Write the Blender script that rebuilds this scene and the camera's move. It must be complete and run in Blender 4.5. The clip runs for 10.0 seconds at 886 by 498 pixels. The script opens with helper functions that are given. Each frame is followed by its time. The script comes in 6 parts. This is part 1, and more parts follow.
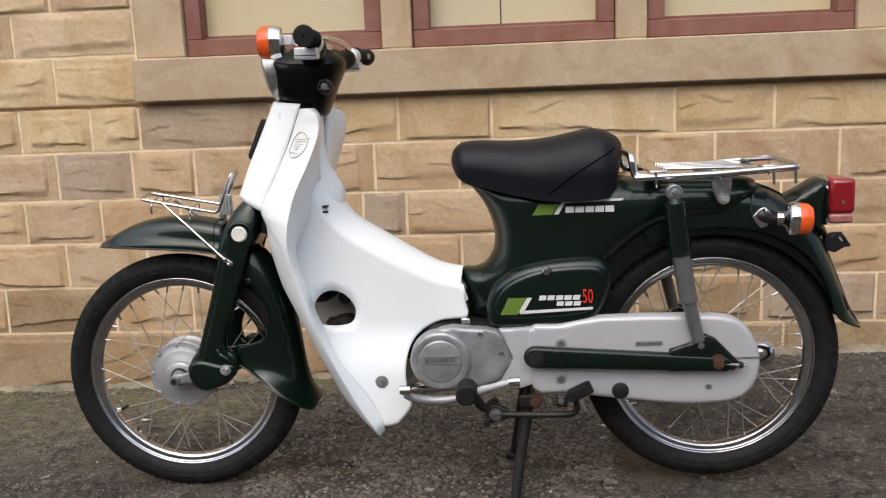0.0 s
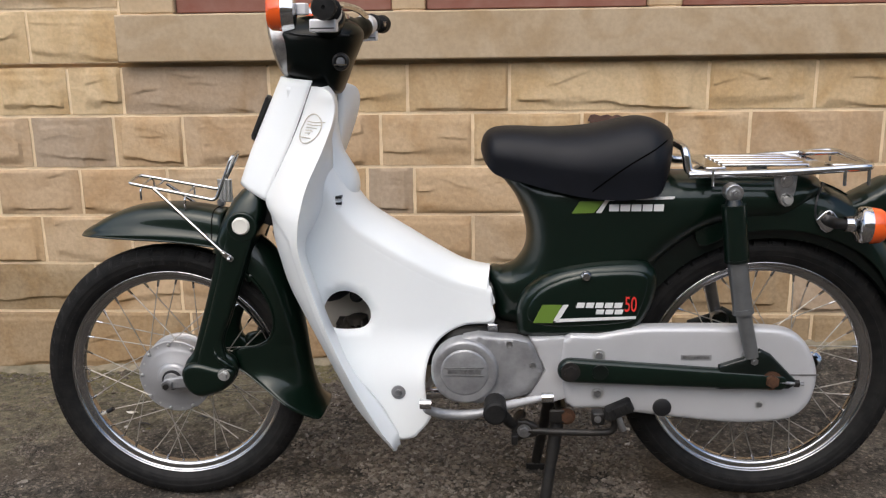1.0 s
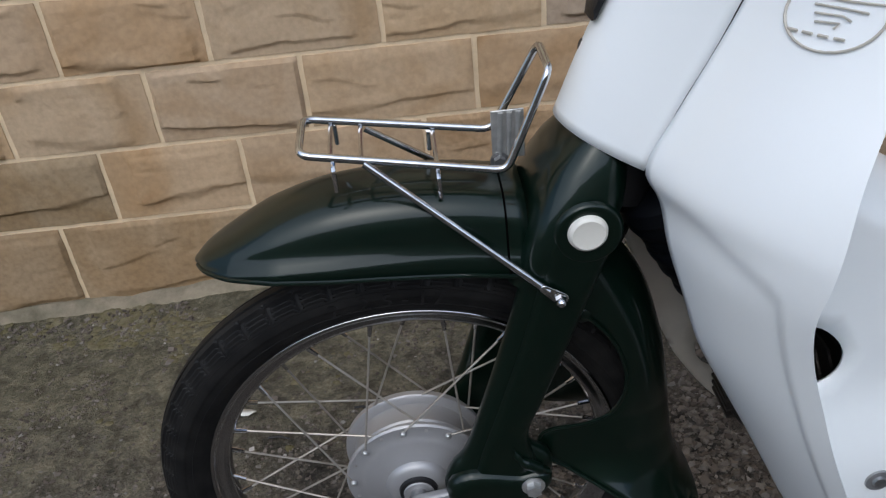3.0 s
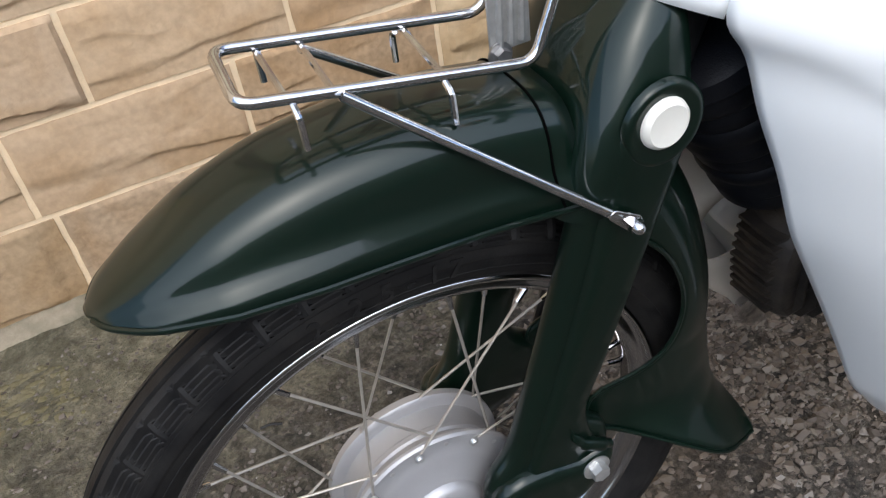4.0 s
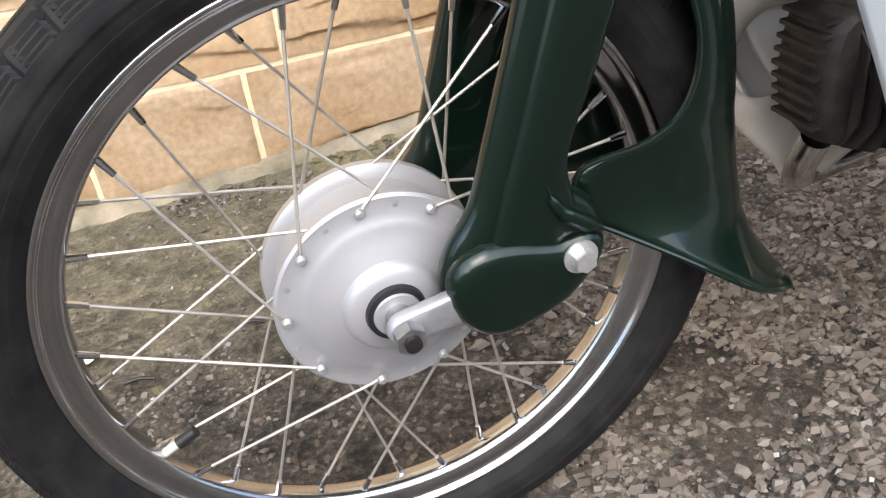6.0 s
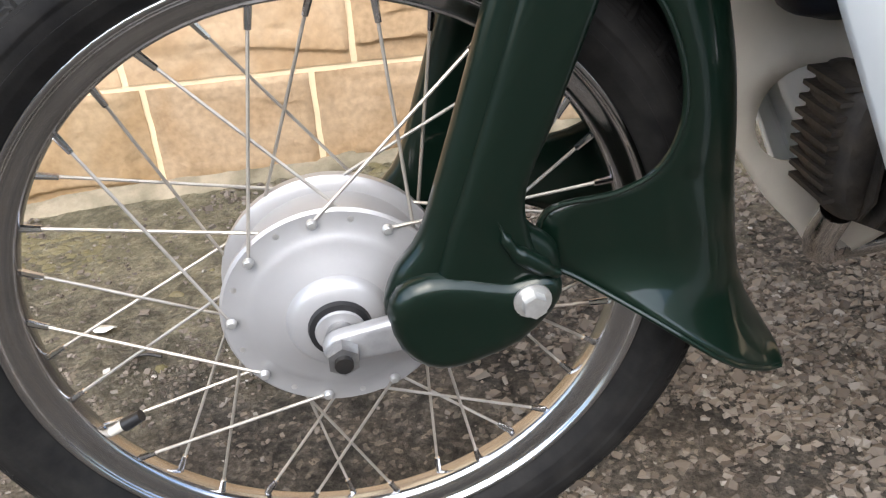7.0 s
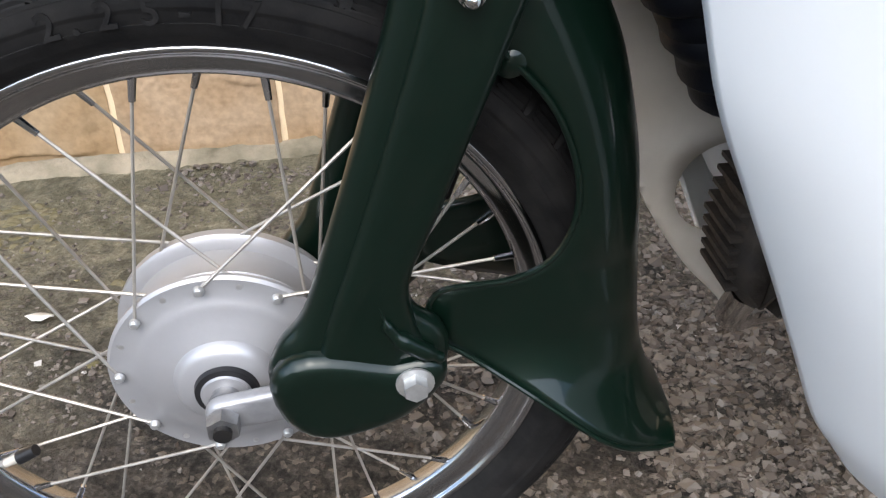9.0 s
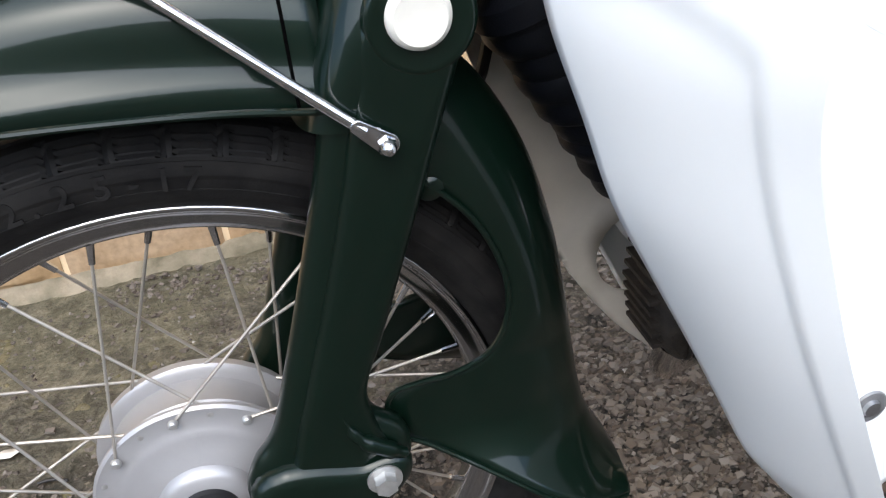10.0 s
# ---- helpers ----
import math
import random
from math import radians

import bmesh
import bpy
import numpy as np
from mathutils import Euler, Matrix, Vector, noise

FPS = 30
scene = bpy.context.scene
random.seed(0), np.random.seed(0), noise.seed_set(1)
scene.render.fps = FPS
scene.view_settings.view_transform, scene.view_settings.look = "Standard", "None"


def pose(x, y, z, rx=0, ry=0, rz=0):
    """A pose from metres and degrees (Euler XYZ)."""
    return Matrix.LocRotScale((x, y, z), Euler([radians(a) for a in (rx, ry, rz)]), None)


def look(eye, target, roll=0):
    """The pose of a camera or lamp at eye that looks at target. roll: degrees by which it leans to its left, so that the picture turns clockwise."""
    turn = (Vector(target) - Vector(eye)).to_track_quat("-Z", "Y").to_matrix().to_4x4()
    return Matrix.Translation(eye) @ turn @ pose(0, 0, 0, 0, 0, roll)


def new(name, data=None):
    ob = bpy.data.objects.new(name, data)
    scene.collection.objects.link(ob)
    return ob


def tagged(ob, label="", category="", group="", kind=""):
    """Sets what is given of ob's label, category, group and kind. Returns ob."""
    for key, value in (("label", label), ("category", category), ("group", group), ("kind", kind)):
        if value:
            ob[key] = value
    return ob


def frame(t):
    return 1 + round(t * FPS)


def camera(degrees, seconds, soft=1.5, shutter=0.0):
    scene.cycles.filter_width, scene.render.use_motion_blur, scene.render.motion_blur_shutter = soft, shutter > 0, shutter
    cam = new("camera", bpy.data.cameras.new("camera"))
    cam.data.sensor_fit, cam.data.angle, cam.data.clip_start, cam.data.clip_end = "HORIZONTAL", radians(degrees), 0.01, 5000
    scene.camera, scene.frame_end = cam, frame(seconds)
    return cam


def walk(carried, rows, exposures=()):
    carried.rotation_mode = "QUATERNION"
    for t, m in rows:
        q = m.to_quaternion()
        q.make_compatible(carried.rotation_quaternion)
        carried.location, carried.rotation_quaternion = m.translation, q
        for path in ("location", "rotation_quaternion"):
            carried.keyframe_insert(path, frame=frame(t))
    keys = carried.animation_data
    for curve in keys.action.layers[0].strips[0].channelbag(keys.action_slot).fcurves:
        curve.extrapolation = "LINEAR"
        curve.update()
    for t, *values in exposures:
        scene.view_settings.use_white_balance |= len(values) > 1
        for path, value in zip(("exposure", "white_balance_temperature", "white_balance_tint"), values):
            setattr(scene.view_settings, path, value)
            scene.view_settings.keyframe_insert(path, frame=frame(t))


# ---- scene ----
from mathutils.geometry import delaunay_2d_cdt

# ---- camera ----
cam = camera(54.59, 10.0, soft=1.25)
PATH = [
    (0.0, look((0.7628, -1.9125, 0.8815), (0.6825, -0.9309, 0.7081), -2.16)),
    (0.5, look((0.7503, -1.8976, 0.8761), (0.6805, -0.9163, 0.6966), -1.70)),
    (1.0, look((0.6534, -1.7070, 0.9449), (0.5980, -0.7361, 0.7121), -0.75)),
    (1.5, look((0.4799, -1.4673, 1.1266), (0.3859, -0.5442, 0.7539), -1.35)),
    (2.0, look((0.3276, -1.2080, 1.0989), (0.1981, -0.3295, 0.6392), -2.20)),
    (2.2, look((0.2474, -1.1091, 1.0896), (0.1292, -0.2410, 0.6074), -2.52)),
    (3.3, look((-0.0187, -0.5657, 0.9777), (0.0714, 0.2338, 0.3838), -6.70)),
    (3.5, look((-0.0444, -0.5074, 0.9545), (0.0955, 0.2705, 0.3418), -7.23)),
    (4.0, look((-0.1227, -0.4420, 0.8990), (0.1440, 0.2717, 0.2513), -9.06)),
    (4.5, look((-0.1397, -0.4575, 0.8194), (0.1937, 0.2267, 0.1706), -8.65)),
    (5.0, look((-0.1346, -0.4702, 0.7515), (0.2071, 0.2342, 0.1295), -7.61)),
    (5.5, look((-0.1346, -0.4816, 0.6724), (0.1687, 0.2713, 0.0883), -7.30)),
    (5.7, look((-0.1241, -0.4981, 0.6418), (0.1472, 0.2769, 0.0711), -7.58)),
    (6.8, look((-0.0203, -0.5250, 0.6054), (0.0997, 0.3181, 0.0812), -4.69)),
    (7.0, look((0.0002, -0.5202, 0.6075), (0.1100, 0.3225, 0.0805), -3.58)),
    (7.5, look((0.0599, -0.5225, 0.6229), (0.1718, 0.3188, 0.0941), 0.95)),
    (8.0, look((0.1010, -0.5251, 0.6417), (0.2076, 0.2824, 0.0616), 3.39)),
    (8.5, look((0.1019, -0.5022, 0.6754), (0.1875, 0.2619, 0.0360), 5.90)),
    (9.0, look((0.0766, -0.4788, 0.6749), (0.1828, 0.3267, 0.0919), 0.32)),
    (9.5, look((0.0875, -0.4953, 0.7048), (0.2008, 0.3272, 0.1474), -2.95)),
    (10.0, look((0.0787, -0.5054, 0.7340), (0.2519, 0.3210, 0.1982), -5.31)),
]
EXPO = [(0.0, 0.34, 6150, 10), (1.5, 0.22, 6050, 9), (2.2, 0.08, 5800, 8), (3.3, -0.28, 5450, 7), (4.0, 0.58, 5650, 8), (4.5, 1.15, 5850, 8),
        (5.5, 1.52, 5950, 9), (6.8, 1.42, 5900, 8), (7.5, 1.45, 5800, 7), (8.0, 1.12, 5650, 8), (9.0, 1.15, 5700, 8), (10.0, 1.00, 5700, 8)]
walk(cam, PATH, exposures=EXPO)

# ---- light: a bright overcast day ----
world = bpy.data.worlds.new("overcast_sky")
scene.world = world
world.use_nodes = True
wn, wl = world.node_tree.nodes, world.node_tree.links
sky = wn.new("ShaderNodeTexSky")
sky.sky_type = "NISHITA"
sky.sun_disc = False
sky.sun_elevation = radians(51)
sky.sun_rotation = radians(195)
sky.air_density, sky.dust_density, sky.ozone_density = 1.0, 4.0, 1.0
wn["Background"].inputs["Strength"].default_value = 0.15
wl.new(sky.outputs[0], wn["Background"].inputs["Color"])
sun = new("sun", bpy.data.lights.new("sun", "SUN"))
sun.data.energy, sun.data.angle, sun.data.color = 1.45, radians(105), (1.0, 0.95, 0.88)
sun.matrix_world = look((-0.9, -3.3, 4.2), (0, 0, 0))


# ---- materials ----
def mat(name, base, rough=0.5, metal=0.0, coat=0.0, var=0.0, vscale=30.0, vcol=None, bump=0.0, bscale=200.0, rvar=0.0, spec=0.5):
    m = bpy.data.materials.new(name)
    m.use_nodes = True
    n, l = m.node_tree.nodes, m.node_tree.links
    p = n["Principled BSDF"]
    p.inputs["Base Color"].default_value = (*base, 1)
    p.inputs["Roughness"].default_value = rough
    p.inputs["Metallic"].default_value = metal
    p.inputs["Coat Weight"].default_value = coat
    p.inputs["Coat Roughness"].default_value = 0.06
    p.inputs["Specular IOR Level"].default_value = spec
    co = n.new("ShaderNodeTexCoord")
    if var or rvar:
        t = n.new("ShaderNodeTexNoise")
        t.inputs["Scale"].default_value, t.inputs["Detail"].default_value, t.inputs["Roughness"].default_value = vscale, 8, 0.6
        l.new(co.outputs["Object"], t.inputs["Vector"])
        r = n.new("ShaderNodeValToRGB")
        r.color_ramp.elements[0].position, r.color_ramp.elements[1].position = 0.35, 0.7
        l.new(t.outputs["Fac"], r.inputs["Fac"])
        if var:
            mix = n.new("ShaderNodeMix")
            mix.data_type = "RGBA"
            mix.inputs[6].default_value = (*base, 1)
            mix.inputs[7].default_value = (*(vcol or [c * (1 - var) for c in base]), 1)
            l.new(r.outputs["Color"], mix.inputs[0])
            l.new(mix.outputs[2], p.inputs["Base Color"])
        if rvar:
            mr = n.new("ShaderNodeMapRange")
            mr.inputs["To Min"].default_value, mr.inputs["To Max"].default_value = rough - rvar, rough + rvar
            l.new(t.outputs["Fac"], mr.inputs["Value"])
            l.new(mr.outputs[0], p.inputs["Roughness"])
    if bump:
        t2 = n.new("ShaderNodeTexNoise")
        t2.inputs["Scale"].default_value, t2.inputs["Detail"].default_value = bscale, 6
        l.new(co.outputs["Object"], t2.inputs["Vector"])
        b = n.new("ShaderNodeBump")
        b.inputs["Strength"].default_value, b.inputs["Distance"].default_value = bump, 0.002
        l.new(t2.outputs["Fac"], b.inputs["Height"])
        l.new(b.outputs["Normal"], p.inputs["Normal"])
    return m


GREEN = mat("dark_green_paint", (0.0036, 0.0125, 0.0074), 0.38, 0.35, 0.62, spec=0.2, var=0.25, vscale=6, rvar=0.05, bump=0.02, bscale=60)
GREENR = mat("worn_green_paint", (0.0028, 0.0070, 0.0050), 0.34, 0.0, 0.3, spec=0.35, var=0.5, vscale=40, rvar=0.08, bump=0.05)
WHITE = mat("white_plastic", (0.905, 0.932, 0.928), 0.34, 0, 0.15, var=0.02, vscale=5, rvar=0.06, bump=0.015, bscale=15)
CHROME = mat("chrome", (0.72, 0.72, 0.73), 0.12, 1.0, var=0.25, vscale=60, rvar=0.06)
RIM = mat("rim_chrome", (0.53, 0.53, 0.54), 0.16, 1.0, var=0.18, vscale=25, rvar=0.04)
SPOKE = mat("spoke_wire", (0.45, 0.42, 0.37), 0.42, 0.55, var=0.3, vscale=60, rvar=0.08)
ZINC = mat("zinc_plate", (0.62, 0.62, 0.60), 0.38, 0.75, var=0.2, vscale=120, rvar=0.08)
STEEL = mat("dull_steel", (0.42, 0.42, 0.42), 0.36, 0.9, var=0.4, vscale=80, rvar=0.1, bump=0.1)
SILVER = mat("silver_paint", (0.43, 0.427, 0.43), 0.42, 0.45, 0.2, var=0.12, vscale=14, rvar=0.06, bump=0.03)
CASEPAINT = mat("chain_case_paint", (0.56, 0.56, 0.565), 0.40, 0.25, 0.2, var=0.10, vscale=9, rvar=0.06, bump=0.03)
SHOCKGREY = mat("grey_shock_paint", (0.20, 0.205, 0.205), 0.32, 0.55, 0.2, var=0.25, vscale=30, rvar=0.08)
ALLOY = mat("cast_alloy", (0.43, 0.43, 0.435), 0.45, 0.6, var=0.45, vscale=18, rvar=0.08, bump=0.15, bscale=300)
RUBBER = mat("tyre_rubber", (0.0068, 0.0067, 0.0070), 0.58, var=0.4, vscale=45, vcol=(0.019, 0.0182, 0.0168), rvar=0.1, bump=0.12, bscale=400, spec=0.20)
DUSTY = mat("dusty_rubber", (0.010, 0.0098, 0.0096), 0.62, var=0.5, vscale=120, vcol=(0.022, 0.021, 0.020), bump=0.2, bscale=400, spec=0.25)
BLACK = mat("black_plastic", (0.012, 0.012, 0.013), 0.42, bump=0.1, bscale=500, rvar=0.08)
VINYL = mat("black_vinyl", (0.0042, 0.0052, 0.0085), 0.48, var=0.3, vscale=25, rvar=0.06, bump=0.2, bscale=700, spec=0.27)
# Sheenless near-black that draws the dark of creases and joints as colour.
SEAM = mat("seam_crease_black", (0.001, 0.001, 0.001), 0.9, spec=0.03)
# Cream copy of the white plastic: shade and warm bounce are in its colour.
SHADECREAM = mat("shaded_cream_plastic", (0.70, 0.655, 0.57), 0.45, var=0.18, vscale=9, rvar=0.06, bump=0.02, bscale=20)
GRIME = mat("grimy_engine_alloy", (0.015, 0.0132, 0.0115), 0.6, 0.1, var=0.6, vscale=38, vcol=(0.046, 0.037, 0.028), bump=0.35, bscale=240)
NACELLE = mat("black_green_gloss", (0.0022, 0.0042, 0.0036), 0.32, 0.0, 0.05, spec=0.16, var=0.4, vscale=30, rvar=0.08, bump=0.03)
# Pale chrome for the switchgear, with the reflected sky put into its colour.
SKYCHROME = mat("sky_bright_chrome", (0.80, 0.80, 0.81), 0.38, 0.25, var=0.15, vscale=70, rvar=0.06)
CASTBLACK = mat("black_cast_iron", (0.010, 0.010, 0.010), 0.5, 0.2, var=0.5, vscale=50, vcol=(0.026, 0.022, 0.018), bump=0.2)
ORANGE = mat("orange_lens", (0.80, 0.105, 0.012), 0.18, 0, 0.5)
RED = mat("red_lens", (0.24, 0.008, 0.012), 0.18, 0, 0.5)
PINK = mat("faded_pink_lens", (0.42, 0.16, 0.13), 0.2, 0, 0.5, var=0.3, vscale=60)
LIME = mat("olive_green_decal", (0.13, 0.22, 0.03), 0.4)
DECAL = mat("white_decal", (0.75, 0.75, 0.73), 0.4)
DECALRED = mat("red_decal", (0.7, 0.04, 0.03), 0.4)
GOLD = mat("emblem_grey_gold", (0.56, 0.53, 0.46), 0.4, 0.1)
CREAMCAP = mat("cream_plastic", (0.78, 0.76, 0.68), 0.4, var=0.06, vscale=40, bump=0.05)
RUST = mat("rusty_steel", (0.11, 0.052, 0.026), 0.7, 0.3, var=0.5, vscale=90, bump=0.3)
MAROON = mat("weathered_maroon_paint", (0.205, 0.074, 0.050), 0.6, var=0.5, vscale=12, vcol=(0.25, 0.125, 0.092), bump=0.3, bscale=80)
BOARD = mat("cream_painted_board", (0.60, 0.49, 0.27), 0.6, var=0.25, vscale=2.5, vcol=(0.56, 0.50, 0.34), bump=0.1)
MORTAR = mat("cream_mortar", (0.88, 0.70, 0.455), 0.9, var=0.25, vscale=18, bump=0.5, bscale=250)
CEMENT = mat("old_cement_fillet", (0.315, 0.265, 0.185), 0.9, var=0.5, vscale=12, vcol=(0.075, 0.068, 0.036), bump=1.0, bscale=110)


def stone_material(name, cols, strength=0.7, bsc=34.0, speck=0.78):
    m = bpy.data.materials.new(name)
    m.use_nodes = True
    n, l = m.node_tree.nodes, m.node_tree.links
    p = n["Principled BSDF"]
    p.inputs["Roughness"].default_value = 0.85
    p.inputs["Specular IOR Level"].default_value = 0.25
    co, info = n.new("ShaderNodeTexCoord"), n.new("ShaderNodeObjectInfo")
    ramp = n.new("ShaderNodeValToRGB")
    while len(ramp.color_ramp.elements) < len(cols):
        ramp.color_ramp.elements.new(0.5)
    for k, c in enumerate(cols):
        ramp.color_ramp.elements[k].position, ramp.color_ramp.elements[k].color = k / (len(cols) - 1), (*c, 1)
    l.new(info.outputs["Random"], ramp.inputs["Fac"])
    off = n.new("ShaderNodeVectorMath")
    off.operation = "MULTIPLY_ADD"
    off.inputs[1].default_value = (1, 1, 1)
    sc = n.new("ShaderNodeVectorMath")
    sc.operation = "SCALE"
    sc.inputs[0].default_value = (7.3, 3.1, 5.7)
    l.new(info.outputs["Random"], sc.inputs["Scale"])
    l.new(co.outputs["Object"], off.inputs[0])
    l.new(sc.outputs[0], off.inputs[2])
    big, fine = n.new("ShaderNodeTexNoise"), n.new("ShaderNodeTexNoise")
    big.inputs["Scale"].default_value, big.inputs["Detail"].default_value, big.inputs["Distortion"].default_value = 5.0, 6, 1.2
    fine.inputs["Scale"].default_value, fine.inputs["Detail"].default_value = 90.0, 8
    for t in (big, fine):
        l.new(off.outputs[0], t.inputs["Vector"])
    r2 = n.new("ShaderNodeValToRGB")
    r2.color_ramp.elements[0].position, r2.color_ramp.elements[1].position = 0.42, 0.70
    r2.color_ramp.elements[0].color, r2.color_ramp.elements[1].color = (1.03, 1.03, 1.03, 1), (0.84, 0.76, 0.64, 1)
    vein = r2.color_ramp.elements.new(0.80)
    vein.color = (0.66, 0.46, 0.33, 1)
    l.new(big.outputs["Fac"], r2.inputs["Fac"])
    r3 = n.new("ShaderNodeValToRGB")
    r3.color_ramp.elements[0].position, r3.color_ramp.elements[1].position = 0.3, 0.65
    r3.color_ramp.elements[0].color, r3.color_ramp.elements[1].color = (speck, speck * 0.98, speck * 0.96, 1), (1.06, 1.04, 1.02, 1)
    l.new(fine.outputs["Fac"], r3.inputs["Fac"])
    prev = ramp.outputs["Color"]
    for r in (r2, r3):
        mx = n.new("ShaderNodeMix")
        mx.data_type, mx.blend_type = "RGBA", "MULTIPLY"
        mx.inputs[0].default_value = 1.0
        l.new(prev, mx.inputs[6])
        l.new(r.outputs["Color"], mx.inputs[7])
        prev = mx.outputs[2]
    l.new(prev, p.inputs["Base Color"])
    mid = n.new("ShaderNodeTexNoise")
    mid.inputs["Scale"].default_value, mid.inputs["Detail"].default_value, mid.inputs["Distortion"].default_value = bsc, 9, 0.6
    l.new(off.outputs[0], mid.inputs["Vector"])
    b = n.new("ShaderNodeBump")
    b.inputs["Strength"].default_value, b.inputs["Distance"].default_value = strength, 0.006
    l.new(mid.outputs["Fac"], b.inputs["Height"])
    l.new(b.outputs["Normal"], p.inputs["Normal"])
    return m


STONE = stone_material("sandstone_block", [(0.49, 0.365, 0.235), (0.55, 0.405, 0.25), (0.445, 0.345, 0.24), (0.57, 0.43, 0.27), (0.505, 0.36, 0.215), (0.41, 0.33, 0.245), (0.52, 0.40, 0.27), (0.48, 0.335, 0.195)], 0.3, 60.0, 0.90)
STRAW = stone_material("straw_sandstone", [(0.60, 0.455, 0.265), (0.63, 0.49, 0.30), (0.545, 0.41, 0.245), (0.60, 0.47, 0.31)], 0.3, 60.0, 0.90)
STAINED = stone_material("damp_stained_sandstone", [(0.375, 0.275, 0.165), (0.34, 0.265, 0.165), (0.42, 0.305, 0.18), (0.36, 0.28, 0.19)], 0.35, 50.0, 0.82)
DRESSED = stone_material("dressed_sandstone", [(0.455, 0.362, 0.245), (0.49, 0.388, 0.255)], 0.08, 200, 0.95)
OCHRE = stone_material("ochre_sandstone", [(0.44, 0.31, 0.18), (0.43, 0.32, 0.205)], 0.6)
TAR = mat("tar_stain", (0.14, 0.075, 0.055), 0.7, var=0.8, vscale=34, vcol=(0.035, 0.018, 0.014), bump=0.6, bscale=70)


def ground_material():
    """Worn asphalt: dark binder with bedded chips, pale dusty patches, and moss that grows towards the wall."""
    m = bpy.data.materials.new("worn_gravelly_asphalt")
    m.use_nodes = True
    n, l = m.node_tree.nodes, m.node_tree.links
    p = n["Principled BSDF"]
    p.inputs["Roughness"].default_value = 0.85
    p.inputs["Specular IOR Level"].default_value = 0.25
    co = n.new("ShaderNodeTexCoord")

    def tex(scale, detail, rough, distort=0.0):
        t = n.new("ShaderNodeTexNoise")
        t.inputs["Scale"].default_value, t.inputs["Detail"].default_value, t.inputs["Roughness"].default_value, t.inputs["Distortion"].default_value = scale, detail, rough, distort
        l.new(co.outputs["Object"], t.inputs["Vector"])
        return t.outputs["Fac"]

    def ramp(fac, stops):
        r = n.new("ShaderNodeValToRGB")
        for k, (pos, c) in enumerate(stops):
            e = r.color_ramp.elements[k] if k < 2 else r.color_ramp.elements.new(pos)
            e.position, e.color = pos, (*c, 1)
        l.new(fac, r.inputs["Fac"])
        return r.outputs["Color"]

    def mix(fac, a, b, blend="MIX"):
        x = n.new("ShaderNodeMix")
        x.data_type, x.blend_type = "RGBA", blend
        for value, slot in ((fac, 0), (a, 6), (b, 7)):
            if isinstance(value, (int, float)):
                x.inputs[slot].default_value = value
            elif isinstance(value, tuple):
                x.inputs[slot].default_value = (*value, 1)
            else:
                l.new(value, x.inputs[slot])
        return x.outputs[2]

    def math_node(op, a, b):
        x = n.new("ShaderNodeMath")
        x.operation = op
        for value, slot in ((a, 0), (b, 1)):
            if isinstance(value, (int, float)):
                x.inputs[slot].default_value = value
            else:
                l.new(value, x.inputs[slot])
        return x.outputs[0]

    grain, clod, patch = tex(140, 9, 0.75), tex(30, 6, 0.65, 0.6), tex(6.5, 9, 0.68)
    base = ramp(grain, [(0.30, (0.026, 0.025, 0.023)), (0.45, (0.066, 0.062, 0.056)), (0.56, (0.112, 0.105, 0.094)), (0.72, (0.21, 0.20, 0.18))])
    vor = n.new("ShaderNodeTexVoronoi")
    vor.inputs["Scale"].default_value = 165
    l.new(co.outputs["Object"], vor.inputs["Vector"])
    sep = n.new("ShaderNodeSeparateColor")
    l.new(vor.outputs["Color"], sep.inputs[0])
    base = mix(ramp(sep.outputs[0], [(0.86, (0, 0, 0)), (0.93, (1, 1, 1))]), base, (0.20, 0.18, 0.155))
    base = mix(1.0, base, ramp(clod, [(0.36, (0.40, 0.40, 0.40)), (0.50, (0.92, 0.91, 0.90)), (0.66, (1.5, 1.46, 1.38))]), "MULTIPLY")
    base = mix(1.0, base, ramp(patch, [(0.34, (0.50, 0.49, 0.48)), (0.68, (1.5, 1.43, 1.32))]), "MULTIPLY")
    # trodden brown earth between the chips
    earth = ramp(grain, [(0.30, (0.046, 0.038, 0.029)), (0.50, (0.098, 0.080, 0.060)), (0.74, (0.175, 0.148, 0.116))])
    base = mix(ramp(tex(5.0, 7, 0.62, 0.4), [(0.50, (0, 0, 0)), (0.66, (0.75, 0.75, 0.75))]), base, earth)
    pos = n.new("ShaderNodeSeparateXYZ")
    l.new(co.outputs["Object"], pos.inputs[0])
    # moss and lichen, thick at the wall's foot and towards the front of the bike
    near = n.new("ShaderNodeMapRange")
    near.inputs["From Min"].default_value, near.inputs["From Max"].default_value = -0.15, 0.70
    l.new(math_node("SUBTRACT", pos.outputs["Y"], math_node("MULTIPLY", math_node("MAXIMUM", pos.outputs["X"], -1.0), 0.28)), near.inputs["Value"])
    spread = math_node("MULTIPLY", near.outputs[0], tex(9.0, 8, 0.7))
    lichen = ramp(grain, [(0.28, (0.105, 0.094, 0.064)), (0.46, (0.178, 0.162, 0.114)), (0.56, (0.225, 0.207, 0.152)), (0.76, (0.32, 0.295, 0.225))])
    lichen = mix(1.0, lichen, ramp(clod, [(0.36, (0.50, 0.50, 0.46)), (0.64, (1.35, 1.32, 1.22))]), "MULTIPLY")
    base = mix(ramp(spread, [(0.20, (0, 0, 0)), (0.46, (1, 1, 1))]), base, lichen)
    moss = math_node("MULTIPLY", near.outputs[0], tex(26, 6, 0.7, 0.8))
